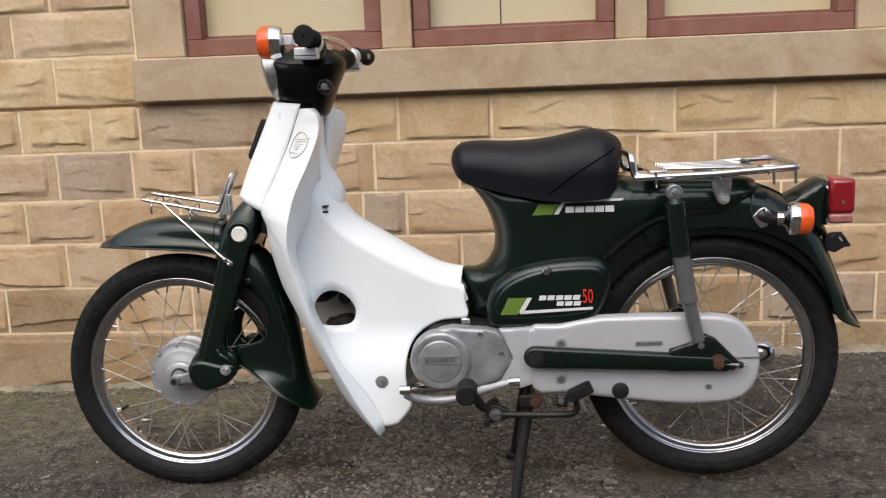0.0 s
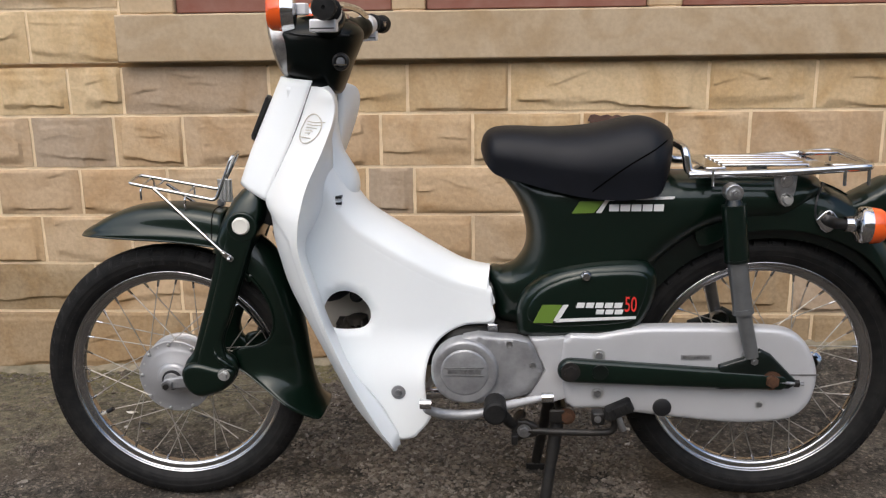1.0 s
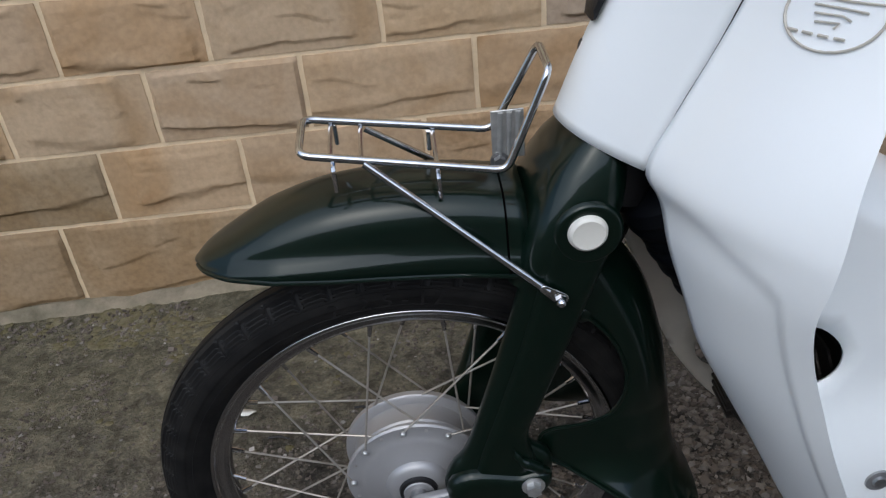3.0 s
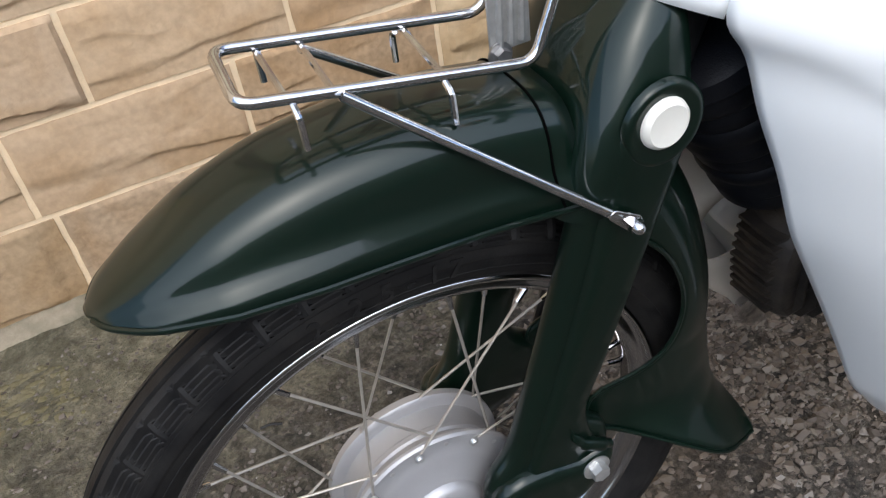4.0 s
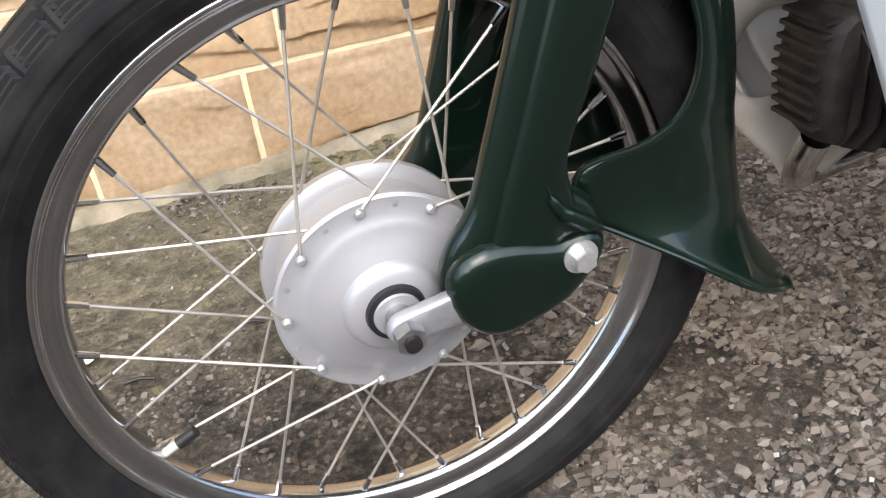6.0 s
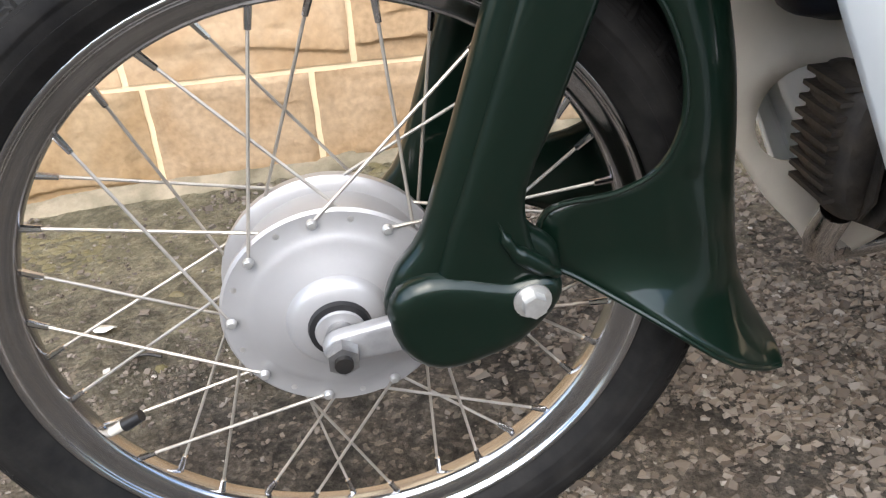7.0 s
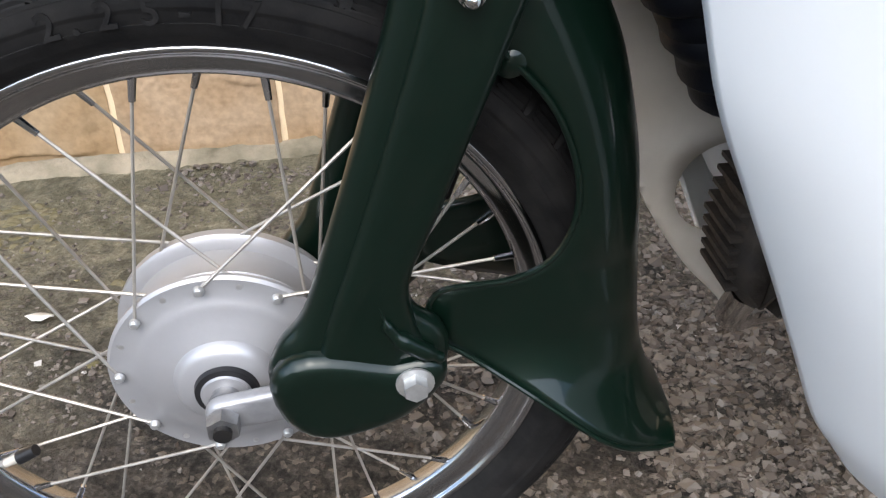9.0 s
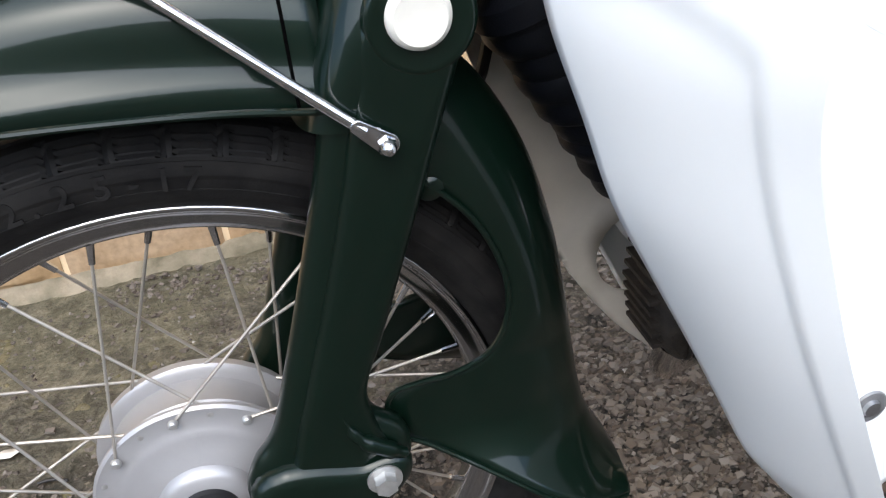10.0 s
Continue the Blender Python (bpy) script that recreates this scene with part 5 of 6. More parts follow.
for k in range(9):
    a = 0.006 + 0.0190 * k
    boot += [(a, 0.0505 + 0.0016 * math.sin(2.3 * k)), (a + 0.006, 0.0522 + 0.0016 * math.sin(2.3 * k)), (a + 0.013, 0.0522 + 0.0016 * math.cos(1.7 * k)), (a + 0.017, 0.0505 + 0.001 * math.cos(1.7 * k))]
boot += [(0.180, 0.046), (0.189, 0.038), (0.196, 0.022), (0.198, 0.0)]
part("intake_boot", lathe((0.249, 0.0, 0.609), (0.535, 0, -0.845), boot, 36), VINYL, bike, "black wrinkled rubber intake boot")
for s in SIDES:
    part("boot_clip", lathe((0.290, s * 0.046, 0.560), (0.15, s, -0.2), [(0, 0.020), (0.010, 0.019), (0.014, 0.012), (0.014, 0.0)], 20), BLACK, bike, "black round clip on the boot")
part("downtube", tube([(0.29, 0, 0.70), (0.40, 0, 0.560), (0.55, 0, 0.468), (0.68, 0, 0.45)], 0.032, 16, round_=5), GREENR, bike)

# engine
# body set to black, which paints the dark recess round the generator cover
eng = part("engine", pillow([(0.545, 0.340), (0.560, 0.380), (0.600, 0.398), (0.730, 0.392), (0.80, 0.38), (0.80, 0.25), (0.72, 0.235), (0.60, 0.240), (0.548, 0.275)], 0.085, 0.03, 0, step=0.018, edge=0.009), CASTBLACK, bike, "engine with worn grey alloy covers, its body blackened for the dark recess")
part("crankcase_cover", pillow([(0.60, 0.392), (0.665, 0.394), (0.728, 0.386), (0.745, 0.355), (0.757, 0.322), (0.742, 0.290), (0.722, 0.268), (0.66, 0.256), (0.60, 0.255), (0.585, 0.32)], 0.018, 0.008, -0.103, step=0.014, edge=0.006, smooth=2), ALLOY, eng, "grey crankcase cover")
part("generator_cover", lathe((0.603, -0.098, 0.3225), (0, -1, 0), [(0, 0.0665), (0.026, 0.0655), (0.031, 0.0625), (0.033, 0.058), (0.031, 0.047), (0.0335, 0.0455), (0.0345, 0.043), (0.0345, 0.0)], 64), ALLOY, eng, "round grey generator cover")
bm = boxm(0.563, 0.641, -0.1340, -0.1325, 0.3325, 0.3345)
boxm(0.563, 0.641, -0.1340, -0.1325, 0.3165, 0.3185, bm)
for k in range(5):
    boxm(0.570 + k * 0.0135, 0.580 + k * 0.0135, -0.1337, -0.1325, 0.3205, 0.3305, bm)
part("cast_lettering", bm, STEEL, eng, smooth=False)
for x, z in ((0.690, 0.378), (0.735, 0.335), (0.655, 0.262)):
    part("cover_screw", lathe((x, -0.121, z), (0, -1, 0), [(0, 0.007), (0.003, 0.006), (0.002, 0.003), (0.002, 0)], 16), STEEL, eng)
part("sprocket_cover", pillow([(0.728, 0.388), (0.80, 0.392), (0.812, 0.35), (0.812, 0.265), (0.775, 0.252), (0.72, 0.262), (0.757, 0.322)], 0.016, 0.006, -0.098, step=0.010, edge=0.006, smooth=0), CASEPAINT, eng, "pale grey alloy sprocket cover")
part("cylinder", cyl((0.56, 0, 0.325), (0.372, 0, 0.330), 0.036), CASTBLACK, eng)
FINO = [(0.392, 0.026), (0.392, -0.030), (0.375, -0.048), (0.300, -0.050), (0.272, -0.034), (0.262, 0.0), (0.272, 0.030), (0.300, 0.040), (0.375, 0.038)]
for k in range(9):
    x = 0.364 + 0.0132 * k
    sc = 0.80 if k == 0 else (0.9 if k == 1 else 1.0)
    bm = bmesh.new()
    a = [bm.verts.new((x - 0.0014, y * sc, 0.328 + (z - 0.328) * sc)) for z, y in FINO]
    b = [bm.verts.new((x + 0.0014, y * sc, 0.328 + (z - 0.328) * sc)) for z, y in FINO]
    bm.faces.new(a)
    bm.faces.new(b[::-1])
    for i in range(len(a)):
        bm.faces.new((a[i - 1], a[i], b[i], b[i - 1]))
    part("cooling_fin", bm, GRIME, eng, smooth=False)
head = part("cylinder_head", pillow([(0.340, 0.300), (0.335, 0.340), (0.341, 0.382), (0.368, 0.390), (0.368, 0.280)], 0.033, 0.012, 0, step=0.014, edge=0.007, smooth=2), GRIME, eng, "grimy dark cylinder head with cast fins")
for k in range(9):
    z = 0.300 + 0.0104 * k
    part("cooling_fin", boxm(0.330 + 0.0012 * abs(k - 4), 0.350, -0.024, 0.024, z, z + 0.0034), GRIME, head, smooth=False)
part("tappet_cap", lathe((0.378, -0.008, 0.384), (-0.1, 0, 1), [(0, 0.022), (0.012, 0.022), (0.016, 0.016), (0.016, 0)], 24), GRIME, eng)
part("head_side_cover", lathe((0.410, -0.044, 0.335), (0, -1, 0), [(0, 0.034), (0.008, 0.033), (0.012, 0.026), (0.012, 0)], 28), GRIME, eng)
for a in (45, 135, 225, 315):
    part("cover_rib", tube([(0.410 + 0.007 * math.cos(radians(a)), -0.056, 0.335 + 0.007 * math.sin(radians(a))), (0.410 + 0.029 * math.cos(radians(a)), -0.053, 0.335 + 0.029 * math.sin(radians(a)))], 0.0042, 8), GRIME, eng)
part("cover_bolt", hexbolt((0.410, -0.056, 0.350), (0, -1, 0), 0.006, 0.006), STEEL, eng)
part("carburettor", pillow([(0.44, 0.40), (0.44, 0.47), (0.52, 0.47), (0.53, 0.40)], 0.03, 0.014, 0, step=0.016, edge=0.009), STEEL, eng)
part("exhaust_pipe", tube([(0.372, 0.01, 0.272), (0.380, 0.035, 0.225), (0.44, 0.085, 0.185), (0.60, 0.11, 0.185), (0.80, 0.125, 0.205)], 0.013, 14, round_=6), CHROME, bike, "chrome exhaust pipe")
part("muffler", lathe((0.80, 0.130, 0.205), (0.585, 0, 0.052), [(-0.02, 0.012), (0.03, 0.028), (0.10, 0.034), (0.545, 0.034), (0.566, 0.032), (0.574, 0.027), (0.575, 0.014), (0.580, 0.013), (0.580, 0)], 32), CHROME, bike, "chrome silencer on the far side")

# frame body, side cover, seat
BODY = [(0.672, 0.700), (0.680, 0.680), (0.703, 0.646), (0.720, 0.600), (0.722, 0.556), (0.706, 0.522), (0.680, 0.507), (0.648, 0.503), (0.655, 0.440), (0.675, 0.388), (0.80, 0.375), (0.921, 0.380), (0.936, 0.444), (0.968, 0.500), (1.010, 0.545), (1.075, 0.584),
        (1.150, 0.598), (1.215, 0.600), (1.275, 0.640), (1.290, 0.680), (1.250, 0.694), (1.10, 0.699), (0.90, 0.702)]


def body_w(x, z):
    return 0.058 + 0.030 * smoothstep(0.70, 0.80, x) - 0.014 * smoothstep(1.0, 1.25, x) - 0.01 * smoothstep(0.5, 0.40, z)


body = part("frame_body", relax(pillow(BODY, 0.08, 0.045, 0, step=0.016, edge=0.008, wfun=body_w), 2), GREEN, bike, "dark green pressed steel frame body")
COVER = [(0.704, 0.420), (0.706, 0.452), (0.727, 0.488), (0.776, 0.518), (0.848, 0.534), (0.930, 0.538), (0.962, 0.526), (0.972, 0.500), (0.964, 0.450), (0.938, 0.404), (0.905, 0.387), (0.80, 0.383), (0.715, 0.386)]
side = part("side_cover", pillow(COVER, 0.028, 0.022, -0.082, step=0.013, edge=0.006), GREEN, bike, "glossy dark green side cover")
part("cover_bead", pillow([(0.722, 0.425), (0.728, 0.462), (0.760, 0.494), (0.83, 0.518), (0.925, 0.524), (0.952, 0.512), (0.954, 0.488), (0.944, 0.45), (0.925, 0.42), (0.86, 0.41), (0.76, 0.408)], 0.012, 0.014, -0.1015, step=0.013, edge=0.006), GREEN, side)
part("cover_knob", lathe((0.834, -0.1125, 0.5125), (0, -1, 0), [(0, 0.011), (0.004, 0.0105), (0.008, 0.007), (0.009, 0)], 20), CHROME, side, "chrome cover screw")
part("right_side_cover", pillow(COVER, 0.028, 0.022, 0.082, step=0.02, edge=0.010), GREEN, bike, "dark green far side cover")


def flat(poly, y, t=0.0016, bm=None):
    bm = bm or bmesh.new()
    a = [bm.verts.new((x, y, z)) for x, z in poly]
    b = [bm.verts.new((x, y + t, z)) for x, z in poly]
    bm.faces.new(a)
    bm.faces.new(b[::-1])
    for k in range(len(poly)):
        bm.faces.new((a[k - 1], a[k], b[k], b[k - 1]))
    return bm


def bar(x0, x1, z0, z1, lean=0.25):
    return [(x0, z0), (x1, z0), (x1 + (z1 - z0) * lean, z1), (x0 + (z1 - z0) * lean, z1)]


DY = -0.1155
part("decal_stripe", flat([(0.735, 0.420), (0.772, 0.420), (0.790, 0.456), (0.752, 0.456)], DY), LIME, side, "olive green decal", smooth=False)
bm = flat([(0.776, 0.421), (0.930, 0.429), (0.930, 0.434), (0.785, 0.428)], DY)
flat([(0.772, 0.424), (0.784, 0.424), (0.802, 0.456), (0.792, 0.456)], DY, bm=bm)
part("decal_line", bm, DECAL, side, "white decal line", smooth=False)
for k in range(5):
    part("decal_mark", flat(bar(0.8165 + 0.0178 * k, 0.8310 + 0.0178 * k, 0.4505, 0.4605, 0.25), DY), DECAL, side, smooth=False)
for k in range(3):
    part("decal_mark", flat(bar(0.8535 + 0.0178 * k, 0.8680 + 0.0178 * k, 0.4380, 0.4470, 0.25), DY), DECAL, side, smooth=False)
part("decal_number", lettering("50", 0.9075, 0.4435, 0.0425, DY, 0.56), DECALRED, side, "red number on the side cover", smooth=False)
BY = -0.0895
part("body_stripe", flat([(0.807, 0.629), (0.848, 0.630), (0.866, 0.652), (0.821, 0.652)], BY), LIME, body, "olive green decal", smooth=False)
part("body_line", flat([(0.852, 0.630), (0.862, 0.630), (0.876, 0.6535), (0.996, 0.656), (0.998, 0.661), (0.872, 0.659)], BY), DECAL, body, "white decal line", smooth=False)
for k in range(5):
    part("body_mark", flat(bar(0.8765 + 0.0208 * k, 0.8945 + 0.0208 * k, 0.6330, 0.6460, 0.05), BY), DECAL, body, smooth=False)

ST = spline([(0.634, 0, 0.750), (0.641, 0, 0.770), (0.660, 0, 0.783), (0.70, 0, 0.786), (0.77, 0, 0.783), (0.842, 0, 0.787), (0.900, 0, 0.798), (0.935, 0, 0.804), (0.966, 0, 0.799), (0.991, 0, 0.786), (1.003, 0, 0.769)], 6)
SB = spline([(0.634, 0, 0.744), (0.640, 0, 0.728), (0.652, 0, 0.711), (0.670, 0, 0.699), (0.705, 0, 0.690), (0.760, 0, 0.676), (0.830, 0, 0.662), (0.891, 0, 0.657), (0.930, 0, 0.659), (0.960, 0, 0.664), (0.972, 0, 0.672), (0.985, 0, 0.700), (0.996, 0, 0.735), (1.003, 0, 0.765)], 6)


def seat_section(x):
    """Top, bottom and half width of the saddle at x."""
    zt = interp(x, [v.x for v in ST], [v.z for v in ST])
    zb = interp(x, [v.x for v in SB], [v.z for v in SB])
    w = 0.083 + 0.031 * smoothstep(0.64, 0.85, x)
    w *= math.sqrt(max(0.0, 1 - (max(0.0, 0.664 - x) / 0.0305) ** 2)) * math.sqrt(max(0.0, 1 - (max(0.0, x - 0.950) / 0.0535) ** 2))
    return zt, zb, w


def seat_side(x, z):
    zt, zb, w = seat_section(x)
    q = min(1.0, max(0.0, (z - zb) / (zt - zb))) ** (1 / 0.64)
    return -w * (1 - q * q) ** 0.32 * (0.955 + 0.045 * smoothstep(0.0, 0.3, q))


bm = bmesh.new()
prev = None
for k in range(72):
    x = 0.8185 - 0.1843 * math.cos(math.pi * k / 71)
    zt, zb, w = seat_section(x)
    ring = []
    for j in range(45):
        a = math.pi * j / 44
        q = max(0.0, math.sin(a))
        tuck = 0.955 + 0.045 * smoothstep(0.0, 0.3, q)
        ring.append(bm.verts.new((x, math.copysign(abs(math.cos(a)) ** 0.64 * w * tuck, -math.cos(a)), zb + (zt - zb) * q ** 0.64)))
    if prev:
        for j in range(44):
            bm.faces.new((prev[j], ring[j], ring[j + 1], prev[j + 1]))
        bm.faces.new((prev[44], ring[44], ring[0], prev[0]))
    prev = ring
seat = part("seat", bm, VINYL, bike, "black vinyl saddle with a raised tail")
crease = spline([(x, 0, z) for x, z in ((0.842, 0.674), (0.865, 0.692), (0.902, 0.719), (0.945, 0.745), (0.980, 0.765))], 6)
# thin black line painting the dark of the saddle's side crease
part("seat_piping", tube([(v.x, seat_side(v.x, v.z) - 0.0002, v.z) for v in crease], 0.0015, 6), SEAM, seat)
# solid dark web fills the gap to the tyre, so the mudguard's inside is dark
arc = [radians(176 - 6 * k) for k in range(27)]
web = [(1.197 + 0.2790 * math.cos(a), 0.289 + 0.2790 * math.sin(a)) for a in arc] + [(1.197 + (0.310 + 0.035 * smoothstep(1.75, 2.2, a)) * math.cos(a), 0.289 + (0.310 + 0.035 * smoothstep(1.75, 2.2, a)) * math.sin(a)) for a in arc[::-1]]
part("inner_mudguard", pillow(web, 0.046, 0.004, 0, step=0.014, edge=0.008, smooth=0), GREENR, body, "solid dark web closing the gap inside the rear mudguard")

# rear mudguard, carrier and lamps
TAILR = [(1.050, 0.640), (1.120, 0.676), (1.220, 0.686), (1.290, 0.676), (1.350, 0.648), (1.402, 0.600), (1.442, 0.535), (1.476, 0.455), (1.500, 0.395), (1.522, 0.358)]
TAIL = TAILR + [(1.505, 0.360), (1.462, 0.380), (1.445, 0.405), (1.432, 0.450), (1.398, 0.510), (1.345, 0.553), (1.270, 0.582), (1.197, 0.590), (1.120, 0.582), (1.055, 0.56)]
rf = part("rear_fender", pillow(TAIL, 0.062, 0.055, 0, ridge=TAILR, step=0.014, edge=0.007), GREEN, bike, "dark green rear mudguard", solid=0.002)
part("fender_joint", tube([(1.285, -0.060, 0.588), (1.268, -0.062, 0.620), (1.272, -0.055, 0.655), (1.29, -0.03, 0.676)], 0.0022, 6, round_=5), BLACK, rf)
part("tail_bracket", pillow([(1.325, 0.632), (1.352, 0.650), (1.385, 0.668), (1.410, 0.683), (1.424, 0.683), (1.434, 0.668), (1.430, 0.598), (1.442, 0.560), (1.415, 0.560), (1.38, 0.59)], 0.045, 0.02, 0, step=0.014, edge=0.007), GREEN, bike, "dark green tail lamp bracket")
tl = part("tail_light", pillow([(1.424, 0.586), (1.419, 0.635), (1.421, 0.684), (1.432, 0.686), (1.437, 0.635), (1.436, 0.584)], 0.050, 0.012, 0, step=0.014, edge=0.006, smooth=2), CHROME, bike, "rear lamp with chrome surround")
part("tail_lens", boxm(1.434, 1.4865, -0.046, 0.046, 0.6085, 0.6835), RED, tl, "red tail lamp lens", bevel=0.009)
part("plate_lens", boxm(1.434, 1.4835, -0.0445, 0.0445, 0.588, 0.6095), PINK, tl, "faded pink lower lens", bevel=0.006)
for s in SIDES:
    part("lens_screw", lathe((1.460, s * 0.0455, 0.634), (0, s, 0), [(0, 0.0040), (0.002, 0.0035), (0.002, 0.0)], 12), CHROME, tl)
part("plate_bracket", pillow([(1.435, 0.556), (1.458, 0.563), (1.476, 0.563), (1.498, 0.531), (1.482, 0.530), (1.462, 0.518), (1.44, 0.525)], 0.010, 0.003, 0, step=0.012, edge=0.006, smooth=0, holes=[[(1.466, 0.553), (1.474, 0.555), (1.484, 0.541), (1.477, 0.540)]]), BLACK, bike, "black number plate bracket")
for s in SIDES:
    ri = part("rear_indicator", lathe((1.300, s * 0.122, 0.6145), (1, s * 0.06, -0.04), [(0, 0.0135), (0.012, 0.0145), (0.017, 0.020), (0.021, 0.030), (0.026, 0.0335), (0.034, 0.0345), (0.040, 0.0340), (0.042, 0.0310)], 40), CHROME, bike, "rear indicator with chrome body")
    part("indicator_lens", lathe((1.340, s * 0.1245, 0.6125), (1, s * 0.06, -0.04), [(0, 0.0330), (0.006, 0.0335), (0.019, 0.0320), (0.027, 0.0265), (0.0295, 0.0)], 40), ORANGE, ri, "orange indicator lens")
    part("stalk", tube([(1.291, s * 0.064, 0.609), (1.294, s * 0.100, 0.611), (1.310, s * 0.122, 0.614)], 0.0105, 14, round_=4), CASTBLACK, ri, "black stalk")
    part("stalk_plate", pillow([(1.266, 0.611), (1.282, 0.628), (1.291, 0.632), (1.299, 0.627), (1.315, 0.608), (1.298, 0.589), (1.288, 0.586), (1.279, 0.592)], 0.004, 0.003, s * 0.066, step=0.008, edge=0.004, smooth=1), CHROME, ri, "chrome diamond shaped flange")
    part("flange_screw", lathe((1.290, s * 0.0695, 0.6245), (0, s, 0), [(0, 0.0042), (0.002, 0.0036), (0.001, 0.0)], 12), CASTBLACK, ri)
    part("stay_bolt", hexbolt((1.203, s * 0.091, 0.654), (0, s, 0), 0.0080, 0.007), ZINC, rf)
    part("carrier_bolt", hexbolt((1.200, s * 0.091, 0.690), (0, s, 0), 0.0085, 0.007), CHROME, rf)
rr = part("rear_carrier", tube(bend([(1.020, -0.095, 0.702), (1.180, -0.098, 0.706), (1.352, -0.096, 0.716), (1.352, 0.096, 0.722), (1.180, 0.098, 0.710), (1.020, 0.095, 0.706)], 0.022), 0.0072, 12), CHROME, bike, "chrome rear luggage carrier")
for y in (-0.066, -0.033, 0.0, 0.033, 0.066):
    part("slat", boxm(1.085, 1.245, y - 0.0085, y + 0.0085, 0.714, 0.720), CHROME, rr, bevel=0.0025)
for x0, x1 in ((1.050, 1.088), (1.242, 1.285)):
    part("cross_plate", boxm(x0, x1, -0.094, 0.094, 0.712, 0.7165), CHROME, rr, bevel=0.002)
part("tail_plate", boxm(1.28, 1.345, -0.09, -0.05, 0.717, 0.721), CHROME, rr, bevel=0.003)
part("tail_plate", boxm(1.28, 1.345, 0.05, 0.09, 0.721, 0.725), CHROME, rr, bevel=0.003)
for x, y in ((1.30, -0.10), (1.345, -0.095), (1.062, -0.10), (1.345, 0.095)):
    part("hook", tube([(x, y, 0.712), (x, y - 0.003, 0.682)], 0.0032, 8), CHROME, rr)
    part("hook_tip", lathe((x, y - 0.003, 0.682), (0, 0, -1), [(0, 0.0032), (0.001, 0.0048), (0.005, 0.0048), (0.006, 0)], 10), CHROME, rr)
part("grab_loop", tube(bend([(1.05, -0.094, 0.703), (1.020, -0.088, 0.706), (1.014, -0.085, 0.748), (1.010, 0.085, 0.751), (1.020, 0.088, 0.708), (1.05, 0.094, 0.706)], 0.016), 0.0085, 12), CHROME, rr, "chrome grab loop behind the seat")
for s in SIDES:
    part("carrier_leg", pillow([(1.176, 0.702), (1.220, 0.702), (1.218, 0.672), (1.212, 0.648), (1.202, 0.640), (1.190, 0.648), (1.180, 0.672)], 0.0030, 0.002, s * 0.088, step=0.012, edge=0.006, smooth=0), STEEL, rr, "steel carrier bracket")
    part("bracket_bolt", hexbolt((1.200, s * 0.091, 0.657), (0, s, 0), 0.0065, 0.006), ZINC, rr)
    sh = part("shock_absorber", tube([(1.0965, s * 0.127, 0.652), (1.108, s * 0.130, 0.548)], 0.0222, 28), GREEN, bike, "rear shock absorber, green upper shroud")
    part("shroud_cap", tube([(1.0955, s * 0.1265, 0.661), (1.0972, s * 0.127, 0.646)], [0.0135, 0.0190], 28), GREENR, sh)
    part("shroud_lip", tube([(1.1075, s * 0.130, 0.552), (1.1083, s * 0.130, 0.5465)], 0.0229, 28), GREENR, sh)
    part("shock_body", tube([(1.107, s * 0.130, 0.556), (1.124, s * 0.134, 0.452)], 0.0182, 28), SHOCKGREY, sh, "grey lower shroud")
    part("shock_collar", tube([(1.1232, s * 0.134, 0.457), (1.1250, s * 0.1345, 0.447)], 0.0196, 28), SHOCKGREY, sh)
    part("shock_rod", tube([(1.125, s * 0.1345, 0.448), (1.146, s * 0.137, 0.362)], [0.0145, 0.0128], 20), SHOCKGREY, sh)
    for x, z, r in ((1.0945, 0.674, 0.0165), (1.150, 0.354, 0.0185)):
        part("shock_eye", lathe((x, s * 0.108, z), (0, s, 0), [(0, r), (0.026, r), (0.028, r - 0.002), (0.028, r - 0.006), (0.026, r - 0.007), (0.026, 0.0)], 28), STEEL, sh)
        part("shock_washer", lathe((x, s * 0.134, z), (0, s, 0), [(0, 0.0112), (0.002, 0.0108), (0.002, 0.0)], 24), ALLOY, sh)
        part("shock_nut", hexbolt((x, s * 0.136, z), (0, s, 0), 0.0078, 0.008, False), STEEL, sh)
        part("stud_end", cyl((x, s * 0.142, z), (x, s * 0.149, z), 0.0040, seg=12), STEEL, sh)

# chain case, swinging arm, stand and pedals
CASE = [(0.790, 0.386), (0.86, 0.398), (0.930, 0.411), (1.02, 0.414), (1.118, 0.414), (1.200, 0.411), (1.236, 0.398), (1.262, 0.370), (1.280, 0.323), (1.277, 0.278), (1.262, 0.246), (1.232, 0.224), (1.18, 0.216), (1.108, 0.215), (0.98, 0.228), (0.869, 0.242), (0.80, 0.252)]
case = part("chain_case", pillow(CASE, 0.020, 0.010, -0.098, step=0.009, edge=0.005, smooth=3), CASEPAINT, bike, "silver painted full chain case")
part("case_seam", boxm(1.225, 1.2795, -0.1192, -0.117, 0.3175, 0.3205), STEEL, case)
part("inspection_plug", lathe((0.987, -0.117, 0.2495), (0, -1, 0), [(0, 0.0185), (0.005, 0.0175), (0.007, 0.013), (0.0075, 0)], 32), BLACK, case, "black rubber inspection plug")
for x, z, r in ((0.862, 0.3555, 0.0078), (0.861, 0.2775, 0.0078), (1.172, 0.257, 0.0050)):
    part("bolt_washer", lathe((x, -0.1170, z), (0, -1, 0), [(0, r * 1.65), (0.0018, r * 1.6), (0.0022, r * 1.4), (0.0012, r)], 24), ZINC, case)
    part("case_bolt", hexbolt((x, -0.1178, z), (0, -1, 0), r, 0.005, False), STEEL, case)
bm = boxm(1.018, 1.076, -0.1186, -0.1175, 0.347, 0.3585)
